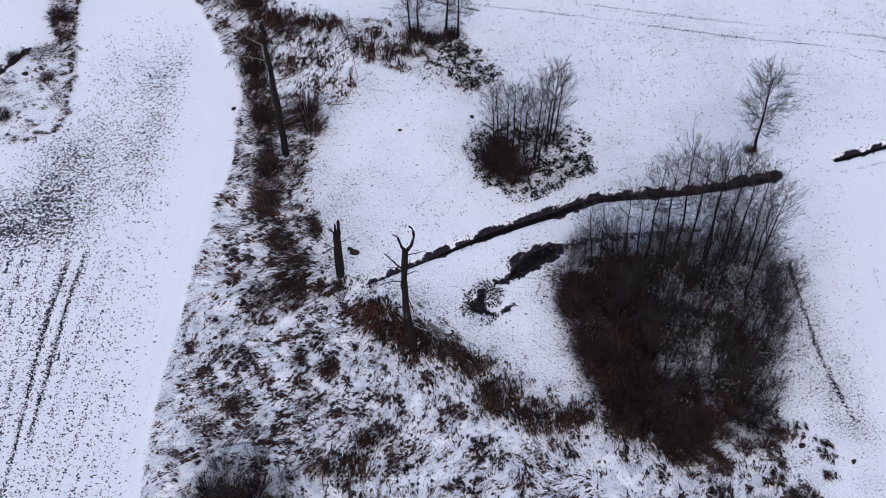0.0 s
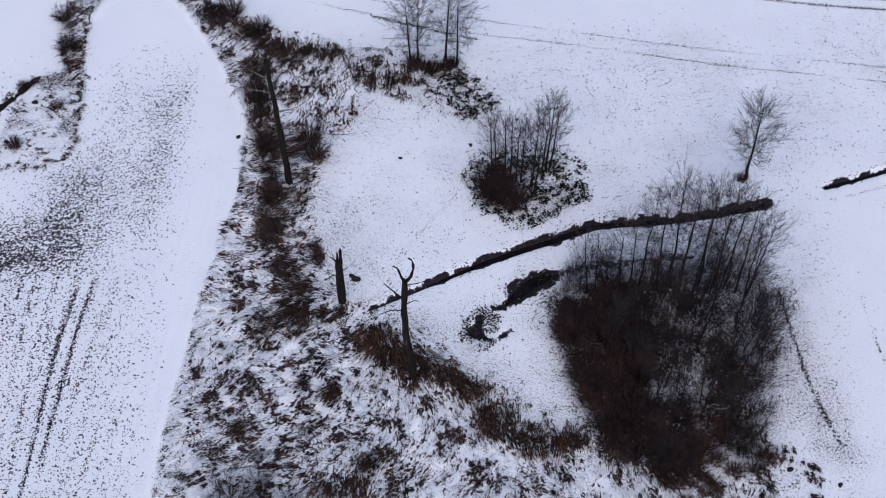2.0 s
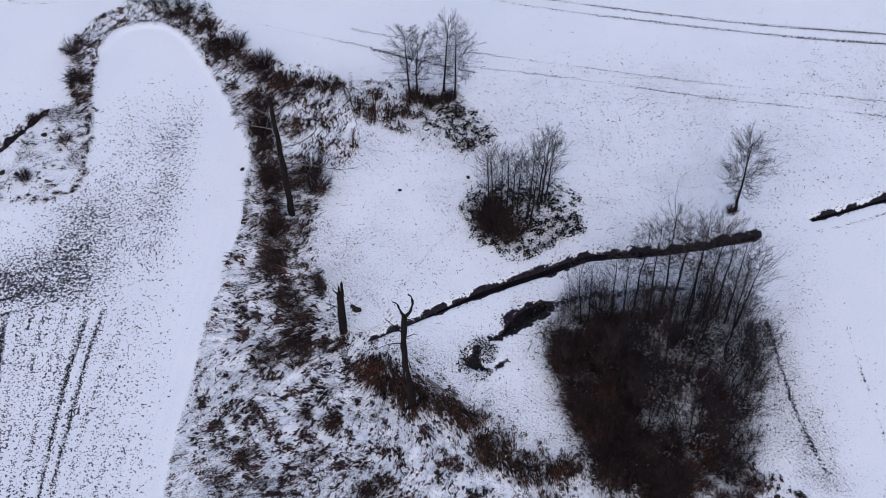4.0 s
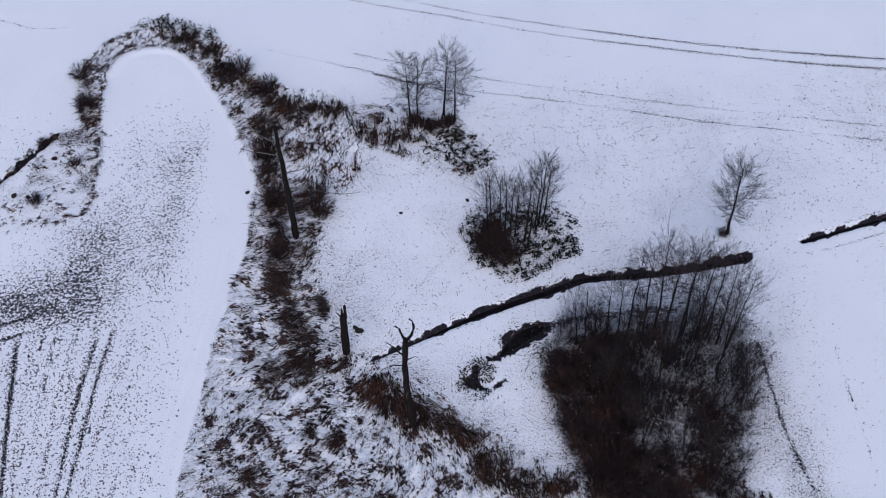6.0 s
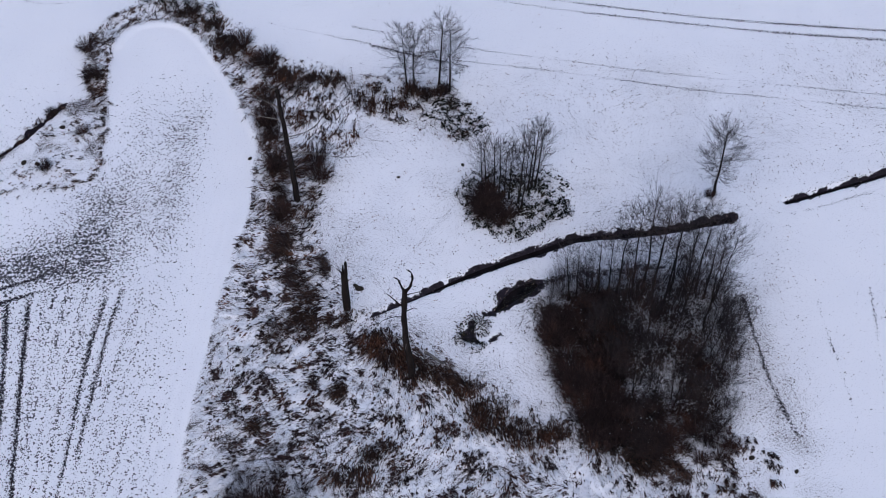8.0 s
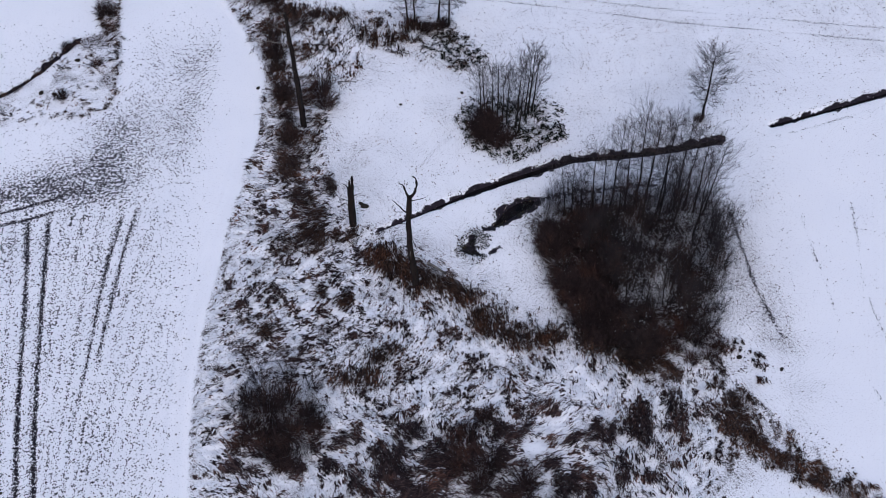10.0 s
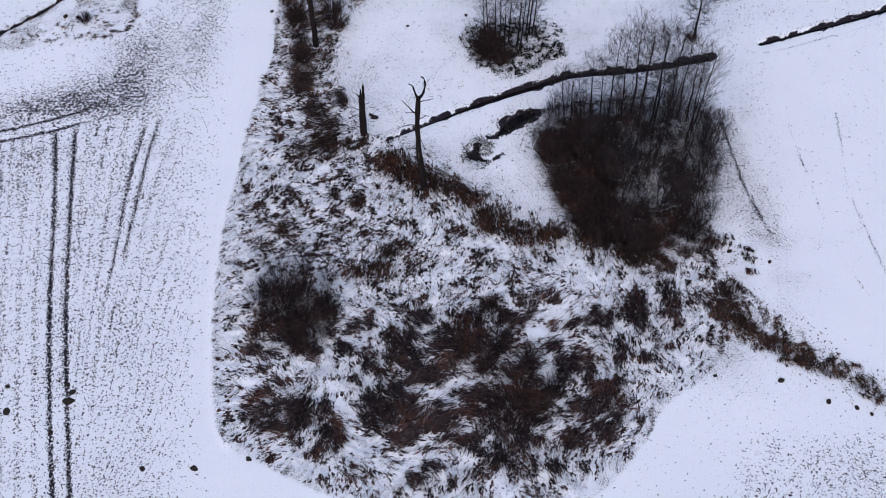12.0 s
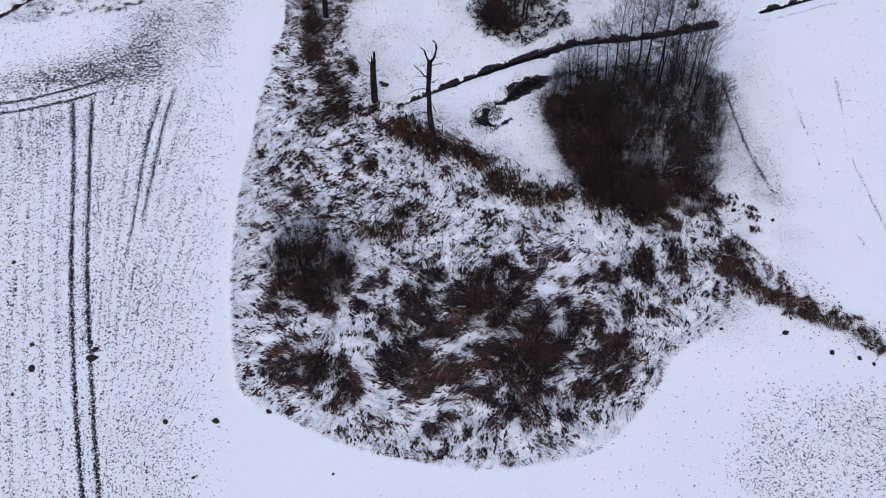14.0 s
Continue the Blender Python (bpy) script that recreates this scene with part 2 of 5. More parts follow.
# ---- plan: outlines and lines ----
FIELD_EDGE = curve([(-37.0, 113.0), (-35.5, 116.0), (-31.8, 117.0), (-28.3, 115.1), (-23.7, 107.5), (-20.6, 100.7), (-19.4, 97.0), (-19.4, 90.0),
                    (-20.2, 80.0), (-21.9, 69.7), (-22.7, 62.0), (-22.9, 54.0), (-22.4, 45.7), (-21.5, 39.0), (-20.3, 36.3)])
FIELD_WEST = np.vstack([FIELD_EDGE, [(-80, 36), (-80, 113)]])
REED_RING = curve([(-20.2, 80.0), (-21.9, 69.7), (-22.7, 62.0), (-22.9, 54.0), (-22.4, 45.7), (-21.5, 39.0), (-20.3, 36.3), (-18.1, 34.9), (-11.8, 31.4),
                   (-6.6, 29.6), (0.9, 28.3), (8.6, 29.1), (12.8, 30.9), (17.0, 35.7), (19.7, 40.1), (23.3, 43.0), (26.0, 47.0), (26.5, 56.5),
                   (22.3, 57.5), (17.2, 58.5), (12.9, 61.0), (10.5, 61.6), (8.7, 61.5), (6.5, 62.9), (3.1, 67.1), (-0.5, 70.9), (-4.8, 73.6),
                   (-9.0, 76.0), (-12.1, 81.0)], closed=True)
HEDGE_RING = curve([(-19.4, 94.2), (-19.4, 97.4), (-20.6, 100.7), (-23.7, 107.5), (-28.3, 115.1), (-31.8, 117.0), (-36.0, 116.0), (-37.4, 112.0), (-36.7, 103.0),
                    (-38.5, 104.0), (-40.4, 110.9), (-39.2, 117.0), (-35.4, 120.1), (-29.6, 120.6), (-25.0, 118.3), (-21.5, 113.6), (-17.7, 111.2),
                    (-11.0, 108.6), (-8.5, 99.1), (-10.7, 95.1), (-11.9, 90.4), (-12.4, 85.9), (-12.1, 81.0), (-20.2, 80.0), (-19.4, 87.4)], closed=True)
TWIN_RING = curve([(-11.0, 108.0), (-8.0, 102.5), (-4.9, 101.2), (-1.3, 99.4), (2.9, 98.0), (4.6, 100.6), (1.8, 105.5), (-3.0, 107.2)], closed=True)
PATCH_RING = curve([(-60.0, 88.0), (-52.0, 88.5), (-44.8, 89.4), (-39.3, 90.7), (-36.1, 92.1), (-35.7, 94.5), (-36.5, 103.0), (-40.5, 104.3), (-43.4, 100.1),
                    (-46.2, 96.2), (-52.0, 90.5)], closed=True)
BAND_RING = curve([(25.5, 57.0), (27.8, 55.0), (32.6, 49.3), (37.3, 45.0), (42.0, 41.4), (52.0, 34.5), (52.0, 32.2), (40.0, 39.8), (35.3, 42.6),
                   (31.8, 44.4), (28.0, 47.0), (25.0, 49.0)], closed=True)
GROVE_RING = curve([(9.8, 76.0), (9.6, 73.0), (11.2, 66.2), (12.8, 61.2), (17.2, 58.2), (21.0, 58.2), (25.0, 62.5), (27.6, 69.0), (27.4, 75.0),
                    (24.0, 77.6), (18.5, 77.4), (13.5, 76.8)], closed=True)
COPSE_RING = curve([(3.2, 92.2), (3.0, 88.5), (4.4, 85.8), (6.6, 84.6), (10.0, 85.4), (12.6, 88.0), (13.0, 91.0), (10.8, 92.6), (6.5, 92.6)], closed=True)
DITCH = curve([(-6.4, 74.4), (-2.8, 76.3), (2.9, 79.4), (6.2, 80.9), (10.5, 82.7), (14.0, 84.2), (18.1, 84.7), (22.8, 85.3), (27.0, 86.2), (30.4, 87.1)])
DITCH_EAST = curve([(36.4, 89.3), (40.3, 90.7), (45.7, 92.6), (53.0, 95.4), (66.0, 100.5)])
DITCH_WEST = curve([(-58.0, 84.5), (-52.0, 90.8), (-46.2, 96.3), (-43.4, 100.2), (-41.2, 103.4)])
POND = curve([(5.0, 74.6), (5.6, 75.8), (6.9, 77.6), (8.9, 78.8), (10.2, 78.6), (9.6, 77.4), (8.2, 76.5), (6.3, 74.9)], closed=True)
WET = curve([(2.3, 73.0), (3.4, 73.6), (4.1, 72.2), (4.3, 71.0), (3.0, 70.9), (2.2, 71.8)], closed=True)
WET_SMALL = curve([(4.7, 71.4), (5.7, 72.1), (6.0, 71.9), (5.2, 71.3)], closed=True)
RUTS_DARK = [curve([(-42.2, 75.7), (-40.7, 65.5), (-38.9, 51.6), (-36.5, 37.4), (-34.2, 26.1), (-31.5, 14.0)]),
             curve([(-40.1, 75.7), (-39.0, 65.4), (-37.2, 50.8), (-34.9, 37.4), (-32.7, 26.0), (-30.0, 14.0)])]
RUTS_HALF = [curve([(-32.6, 76.4), (-33.3, 69.5), (-33.5, 59.8), (-33.6, 48.7), (-33.0, 39.9)]),
             curve([(-31.2, 77.4), (-31.8, 72.8), (-32.2, 65.9), (-32.6, 58.9)])]
RUTS_TURN = [curve([(-62.0, 74.6), (-50.1, 75.6), (-44.2, 77.2), (-38.8, 79.4), (-35.3, 81.6), (-33.3, 85.7), (-33.0, 89.6)]),
             curve([(-62.0, 73.0), (-50.3, 74.0), (-44.0, 75.5), (-38.2, 77.6), (-34.4, 79.6)])]
RUTS_FAR = [curve([(-30.0, 131.0), (-10.2, 125.5), (1.1, 122.8), (12.8, 119.8), (33.2, 116.3), (50.0, 114.4), (90.0, 111.0)]),
            curve([(-24.0, 131.0), (-4.2, 125.6), (7.7, 122.5), (27.1, 118.7), (46.1, 116.4), (90.0, 112.8)])]
RUTS_MID = [curve([(-62.0, 124.6), (-51.1, 121.7), (-46.9, 120.3), (-43.0, 120.6)]), curve([(3.0, 110.6), (5.5, 110.1), (13.6, 108.8), (27.6, 106.1), (34.3, 105.1), (60.0, 101.5)]),
            curve([(-20.0, 117.0), (-7.8, 113.4), (-3.3, 111.9), (3.0, 110.5)]),
            curve([(-10.0, 116.4), (3.0, 112.9), (14.0, 110.7), (28.0, 108.2), (60.0, 103.8)])]
HOLLOW = curve([(-7.6, 113.1), (-4.2, 112.0), (-1.5, 111.1), (3.4, 109.6)])
RUTS_EAST = [curve([(42.8, 78.0), (42.5, 73.1), (42.0, 67.1), (42.6, 61.4), (43.5, 55.5)]), curve([(37.3, 76.0), (37.5, 73.2), (38.2, 66.4), (39.1, 59.1), (41.2, 52.6)]),
             curve([(31.3, 77.8), (32.0, 71.0), (33.2, 65.8), (33.9, 60.7)]), curve([(36.5, 87.6), (40.0, 88.6), (46.0, 90.8), (54.0, 94.0)])]
TRAIL = curve([(1.1, 87.5), (-0.8, 85.2), (-2.2, 83.1), (-3.3, 81.0), (-4.4, 79.0)])
RUT_EAST = curve([(30.0, 76.6), (30.6, 71.3), (31.4, 65.8), (32.8, 60.7)])

# Dense clumps of dead reed: x, y, half length, half width, heading in degrees.
CLUMPS_WEST = [(-14.9, 39.5, 4.0, 2.1, 8), (-11.2, 37.2, 1.6, 1.1, -25), (-6.2, 40.3, 2.8, 3.2, 0), (-5.4, 47.7, 2.0, 1.5, -30), (-4.6, 45.7, 2.2, 1.0, -15), (-7.0, 44.3, 1.6, 0.8, -20),
               (-0.4, 46.6, 2.3, 2.8, 0), (-1.3, 43.6, 2.2, 1.2, 20), (-1.9, 38.4, 3.2, 1.5, 0), (-2.6, 32.3, 1.8, 0.6, 5), (-0.1, 36.4, 2.1, 1.0, -10), (-15.2, 49.6, 2.6, 2.2, 20)]
CLUMPS_EAST = [(1.9, 48.7, 2.5, 1.6, 0), (3.2, 40.2, 1.7, 2.4, 0), (5.1, 37.0, 1.8, 3.2, 0), (7.7, 39.5, 1.8, 2.6, 0), (14.3, 39.4, 2.0, 3.8, -10), (11.4, 36.3, 2.0, 1.3, -10), (11.0, 44.4, 1.4, 2.5, 0),
               (14.0, 50.4, 0.6, 1.3, 0), (8.5, 52.4, 2.3, 0.9, 10), (6.4, 50.4, 2.2, 1.0, 15), (3.1, 33.6, 2.1, 1.0, 30), (6.3, 33.6, 1.6, 1.5, -30), (18.3, 51.0, 1.2, 2.9, 0), (21.8, 52.2, 1.0, 3.2, 0)]
CLUMPS_SOUTH = CLUMPS_WEST + CLUMPS_EAST
CLUMPS_NORTH = [(-15.2, 72.6, 1.8, 1.6, 40), (-12.8, 74.1, 1.7, 2.6, 10), (-5.4, 70.4, 2.0, 2.0, 15), (-2.7, 68.3, 2.5, 2.0, -30), (1.2, 66.5, 2.5, 1.5, -40), (4.6, 62.6, 2.0, 1.7, -40),
                (7.7, 60.4, 2.4, 1.3, -10), (11.0, 60.9, 1.5, 0.9, 10), (14.5, 60.0, 2.4, 1.8, -30), (18.4, 58.2, 2.4, 1.8, -35), (21.4, 56.8, 1.9, 1.1, -35), (-9.3, 65.5, 0.9, 1.0, 0),
                (-11.6, 66.2, 0.7, 0.7, 0), (-5.3, 59.3, 1.8, 1.2, 10), (-7.2, 56.4, 1.7, 1.3, -10), (-9.4, 56.2, 1.0, 0.9, 0), (-16.6, 62.0, 1.6, 0.8, 25), (-9.6, 73.8, 1.5, 0.9, 30)]
CLUMPS_BAND = [(26.5, 50.9, 1.9, 1.5, -20), (26.9, 53.6, 1.1, 1.2, 0), (28.6, 49.4, 1.4, 1.0, -30), (31.1, 46.8, 2.2, 1.3, -35), (33.5, 45.0, 1.4, 0.7, -35), (35.9, 43.7, 1.8, 0.9, -35),
               (39.2, 41.6, 2.0, 0.8, -35), (43.5, 38.8, 2.4, 0.8, -35), (48.0, 35.6, 2.4, 0.8, -35)]
RILL = curve([(9.6, 78.2), (12.0, 78.8), (15.4, 79.6), (18.7, 80.0), (22.6, 80.4)])
HEDGE_LINE = [curve([(-31.5, 119.6), (-28.2, 118.8), (-26.3, 116.6), (-24.7, 114.2), (-22.6, 111.8), (-20.5, 110.3), (-18.2, 109.1), (-15.7, 108.2), (-13.2, 107.5), (-11.0, 107.4)], 0.5),
              curve([(-20.2, 105.7), (-19.2, 102.3), (-18.3, 98.2), (-17.4, 95.0), (-16.0, 91.9), (-16.0, 88.9), (-15.0, 85.9), (-14.9, 82.3), (-13.4, 78.9), (-12.4, 74.9)], 0.5)]
CLUMPS_HEDGE = [(-24.2, 113.1, 1.7, 2.2, 40), (-21.4, 110.4, 1.9, 1.7, -40), (-17.5, 108.2, 2.4, 1.2, -20), (-13.1, 107.6, 2.2, 0.9, 0), (-29.9, 118.6, 2.9, 0.9, -5), (-26.4, 116.6, 1.5, 1.2, -40),
                (-19.1, 104.7, 1.2, 2.0, 15), (-18.3, 99.3, 1.1, 3.1, 8), (-17.0, 93.7, 1.3, 3.0, 5), (-16.3, 88.4, 1.1, 2.8, 5), (-15.8, 82.9, 1.4, 2.4, 0), (-14.2, 79.1, 1.2, 2.0, 25),
                (-12.6, 76.4, 1.2, 1.8, 30), (-11.3, 80.2, 0.6, 1.9, 10), (-13.3, 86.9, 0.6, 1.5, 10), (-39.2, 111.2, 0.8, 1.4, 10), (-38.1, 108.0, 0.6, 1.4, 10)]


def clump_cover(x, y, clumps):
    """How far into a clump a point lies: 1 at its middle, 0 at its rim."""
    best = np.zeros(np.shape(x))
    for cx, cy, a, b, turn in clumps:
        c, s = math.cos(radians(turn)), math.sin(radians(turn))
        u, v = ((x - cx) * c + (y - cy) * s) / a, (-(x - cx) * s + (y - cy) * c) / b
        best = np.maximum(best, 1 - np.hypot(u, v))
    return best


ALL_CLUMPS = CLUMPS_SOUTH + CLUMPS_NORTH + CLUMPS_BAND + CLUMPS_HEDGE


# How the reeds were laid by wind and snow: x, y, heading in degrees.
LAID = [(-16.0, 43.6, 158), (-15.9, 38.4, -152), (-12.5, 36.6, -121), (-9.3, 49.6, -21), (-5.2, 47.4, -55), (-5.4, 44.6, -23), (-6.5, 41.7, -32), (-2.4, 42.4, 16), (-2.2, 38.2, 12),
        (-11.3, 42.4, -96), (-9.4, 37.8, -35), (2.6, 33.0, -123), (4.0, 32.1, -90), (6.0, 33.0, -58), (9.9, 52.5, 13), (8.7, 47.5, 9), (8.2, 44.5, -26), (17.1, 56.2, -68), (11.6, 57.8, -91),
        (3.4, 53.0, -117), (-3.6, 56.1, -99), (-18.0, 65.3, -132), (-14.2, 62.8, -146), (-11.3, 62.1, -154), (22.0, 52.4, -89), (19.1, 49.2, -98), (14.3, 39.1, -120), (9.9, 40.5, -146),
        (0.0, 65.0, -78), (-11.6, 100.8, -104), (-18.4, 82.5, -171), (-17.4, 89.9, -136)]


def flow(x, y):
    """The heading in which the reeds lie, blended between the places above, with small swirls."""
    u, v = np.zeros(np.shape(x)), np.zeros(np.shape(x))
    for cx, cy, turn in LAID:
        w = 1 / ((x - cx) ** 2 + (y - cy) ** 2 + 2.0) ** 2
        u, v = u + w * math.cos(radians(turn)), v + w * math.sin(radians(turn))
    return np.arctan2(v, u) + 1.5 * (fbm(x, y, 2.6, 47, 2) - 0.5)


def streak(x, y, size=0.17, seed=61, reach=4, step=0.13):
    """Noise drawn out along the way the reeds lie, about 0 to 1 with 0.5 as its middle."""
    total = vnoise(x, y, size, seed)
    for way in (1, -1):
        px, py = x, y
        for _ in range(reach):
            h = flow(px, py)
            px, py = px + way * step * np.cos(h), py + way * step * np.sin(h)
            total = total + vnoise(px, py, size, seed)
    return 0.5 + (total / (2 * reach + 1) - 0.5) * 2.2


# ---- ground: one sheet to the horizon ----
def spaced(lo, hi, step):
    """Grid lines: even between lo and hi, ever wider out to 3 km."""
    mid = np.arange(lo, hi + step / 2, step)
    grow = np.cumsum(step * 1.22 ** np.arange(1, 44))
    grow = grow[grow < 3200]
    return np.concatenate([lo - grow[::-1], mid, hi + grow])


def row_across(x, y):
    """Distance across the drill rows of the west field."""
    west, east = RUTS_DARK[0], RUTS_HALF[0]
    xw = np.interp(-y, -west[:, 1], west[:, 0])
    xe = np.interp(-y, -east[:, 1], east[:, 0])
    return np.where(x > xw, (x - xw) / np.maximum(xe - xw, 2.0) * 8.0, x - xw)


def ground_height(x, y):
    reed = np.maximum(inside(x, y, REED_RING), inside(x, y, HEDGE_RING))
    reed = np.maximum(reed, np.maximum(inside(x, y, BAND_RING), inside(x, y, GROVE_RING)))
    rough = ramp(reed, -0.3, 1.5)
    z = 0.25 * (fbm(x, y, 30, 3) - 0.5) * ramp(np.hypot(x, y - 75), 400, 60)
    z = z + rough * (0.3 * (fbm(x, y, 1.6, 5) - 0.5) - 0.12)
    on = reed > -0.3
    z[on] = z[on] + rough[on] * 0.24 * (0.5 - np.clip(streak(x[on], y[on], 0.36), 0, 1))
    narrow = 0.28 * ramp(x, 7, -6)
    for line, deep, half in ((DITCH, 0.55, 0.55 - narrow), (DITCH_EAST, 0.5, 0.45), (DITCH_WEST, 0.3, 0.3)):
        z = z - deep * ramp(far_from(x, y, line), half + 0.12, half - 0.45)
    for ring in (POND, WET, WET_SMALL):
        z = z - 0.35 * ramp(inside(x, y, ring), -0.15, 0.5)
    z = z + 0.14 * ramp(far_from(x, y, FIELD_EDGE), 0.9, 0.1)
    for gap in (2.2, 4.0):
        z = z - 0.05 * ramp(np.abs(far_from(x, y, FIELD_EDGE) - gap), 0.35, 0.05) * (x < -19) * ramp(y, 94, 84) * ramp(y, 42, 50)
    for line in RUTS_DARK + RUTS_HALF + RUTS_TURN:
        z = z - 0.06 * ramp(far_from(x, y, line), 0.4, 0.1)
    return z


def ground_cover(x, y):
    """Shares of bare soil and of dead grass that show through the snow, 0 to 1."""
    reed, hedge = inside(x, y, REED_RING), inside(x, y, HEDGE_RING)
    grove, copse = inside(x, y, GROVE_RING), inside(x, y, COPSE_RING)
    band, patch, twin = inside(x, y, BAND_RING), inside(x, y, PATCH_RING), inside(x, y, TWIN_RING)
    broad = fbm(x, y, 9, 21)
    small = fbm(x, y, 2.2, 31)
    bare = np.zeros(x.shape)
    # West field: drilled rows, thinning out towards the headland.
    across = row_across(x, y)
    drill = ramp(x + 0.12 * (y - 60) + 3 * (broad - 0.5), -22.5, -32.0) * ramp(y, 80, 76) * ramp(x, -95, -60)
    bare += drill * (0.47 - 0.05 * ramp(y, 66, 52) + 0.12 * (broad - 0.5) + 0.15 * (small - 0.5) - 0.1 * ramp(y, 46, 34))
    bend = far_from(x, y, RUTS_TURN[0])
    bare += ramp(bend, 8.0, 2.0) * (0.56 + 0.1 * ramp(bend, 5.0, 1.5) * ramp(x, -31, -36) - 0.1 * ramp(x, -42, -37) - 0.08 * ramp(y, 82, 88) + 0.15 * (broad - 0.5) + 0.15 * (small - 0.5)) * ramp(x, -27, -33) * ramp(y, 100, 86) * (1 - drill)
    tongue = ramp(np.abs(x + 31.5 - 0.04 * (y - 95)), 4.0, 0.5) * ramp(y, 82, 90) * ramp(y, 116, 100)
    bare += tongue * (0.1 + 0.3 * (broad - 0.5)) * (1 - ramp(bend, 6, 1))
    bare += 0.08 * ramp(x, -20, -28) * ramp(y, 38, 31) * ramp(y, 0, 20)
    bare += ramp(np.abs(x + 27.4 - 0.05 * (y - 95)), 3.2, 0.4) * ramp(y, 78, 88) * ramp(y, 108, 100) * (0.30 + 0.4 * (broad - 0.45))
    bare += 0.16 * ramp(x, -21.5, -26) * ramp(y, 30, 40) * ramp(y, 112, 100) * (1 - drill)
    # South-east field.
    bare += ramp(x + 8 * (broad - 0.5), 19, 30) * ramp(y + 6 * (small - 0.5), 40, 32) * (0.31 + 0.4 * (broad - 0.45))
    # Wheel ruts: distance to the nearest, larger where it fades out under snow.
    rut = np.full(x.shape, 3.0)
    fades = [(RUTS_DARK, 0.0 * x), (RUTS_HALF, 0.07 + 0.25 * ramp(y, 60, 46)), (RUTS_TURN, 0.0 + 0.3 * ramp(x, -42, -35)),
             (RUTS_FAR, 0.08 + 0.1 * ramp(x, 30, 0) + 0.2 * (0.5 - broad).clip(0, 1)), (RUTS_MID, 0.17 + 0.5 * (0.52 - broad).clip(0, 1)), ([HOLLOW], 0.07 + 0.2 * (0.5 - small).clip(0, 1)),
             ([RUT_EAST], 0.04 + 0.25 * (0.45 - small).clip(0, 1)), (RUTS_EAST, 0.19 + 0.5 * (0.55 - small).clip(0, 1))]
    for lines_, fade in fades:
        for line in lines_:
            rut = np.minimum(rut, far_from(x, y, line) + fade + 0.12 * (0.5 - small))
    # Ditches and wet hollows.
    narrow = 0.3 * ramp(x, 7, -6)
    torn = fbm(x, y, 0.8, 33)
    for line, half in ((DITCH, 0.6 - narrow), (DITCH_EAST, 0.42), (DITCH_WEST, 0.26)):
        bare += 1.2 * ramp(far_from(x, y, line) + 0.4 * (small - 0.5) + 0.8 * (torn - 0.5), half + 0.16, half - 0.04)
    bare += 0.85 * ramp(far_from(x, y, RILL) + 1.4 * (torn - 0.5) + 1.0 * (small - 0.5), 0.45, 0.1)
    for ring, out in ((POND, 0.6), (WET, 0.1), (WET_SMALL, 0.3)):
        bare += 1.2 * ramp(inside(x, y, ring) + out + 1.2 * (small - 0.5) + 1.8 * (torn - 0.5), 0.0, 0.5)
    # Grass in the meadow and round the wood.
    wood = np.maximum(reed, np.maximum(hedge, grove))
    meadow = 0.235 + 0.2 * (broad - 0.5) + 0.2 * (small - 0.5)
    meadow = meadow + 0.07 * ramp(far_from(x, y, TRAIL), 0.4, 0.1)
    grass = meadow + 0.12 * ramp(wood, -5, 0) * ramp(wood, 0.6, 0) + 0.16 * ramp(far_from(x, y, RUT_EAST), 3.5, 0.5)
    grass *= 1 - 0.45 * ramp(y - 0.1 * x, 105, 113)
    grass *= 1 - 0.55 * ramp(x, 33, 38) * ramp(y, 100, 85)
    open_field = ramp(np.maximum(np.maximum(reed, hedge), np.maximum(patch, band)), 0.0, -0.4)
    field = open_field * np.maximum(ramp(x, -17, -20) * ramp(y, 122, 116), ramp(y, 46, 38))
    grass = grass * (1 - field) + field * (0.12 + 0.07 * (broad - 0.5))
    on = np.maximum(np.maximum(reed, hedge), np.maximum(band, twin)) > -0.3
    lines = np.zeros(x.shape)
    lines[on] = ramp(streak(x[on], y[on], 0.3), 0.45, 0.9)
    grass += (0.24 - 0.06 * ramp(hedge, -0.2, 0.3)) * lines * ramp(twin, 0.5, -0.5)
    grass += 0.02 * ramp(reed, -0.4, 0.5) + 0.03 * ramp(hedge, -0.4, 0.5) + 0.06 * ramp(band, -0.5, 0.5)
    grass += (0.06 + 0.5 * (small - 0.45)) * ramp(patch, -0.2, 0.6) + 0.1 * ramp(twin, -1.0, 0.6)
    grass += (0.5 + 0.4 * (small - 0.5) - 0.17 * ramp(x, 17, 21)) * ramp(grove + 2.0 * (small - 0.5), -1.0, 1.6)
    grass += 0.24 * ramp(copse + 1.5 * (small - 0.5), -1.0, 0.8)
    grass += 0.3 * ramp(clump_cover(x, y, ALL_CLUMPS), 0.0, 0.35)
    grass += 0.35 * (small - 0.5) * ramp(np.maximum(wood, band), -0.4, 1.0)
    return np.clip(bare, 0, 1.7), np.clip(grass, 0, 1), np.clip(rut, 0, 3), drill, across


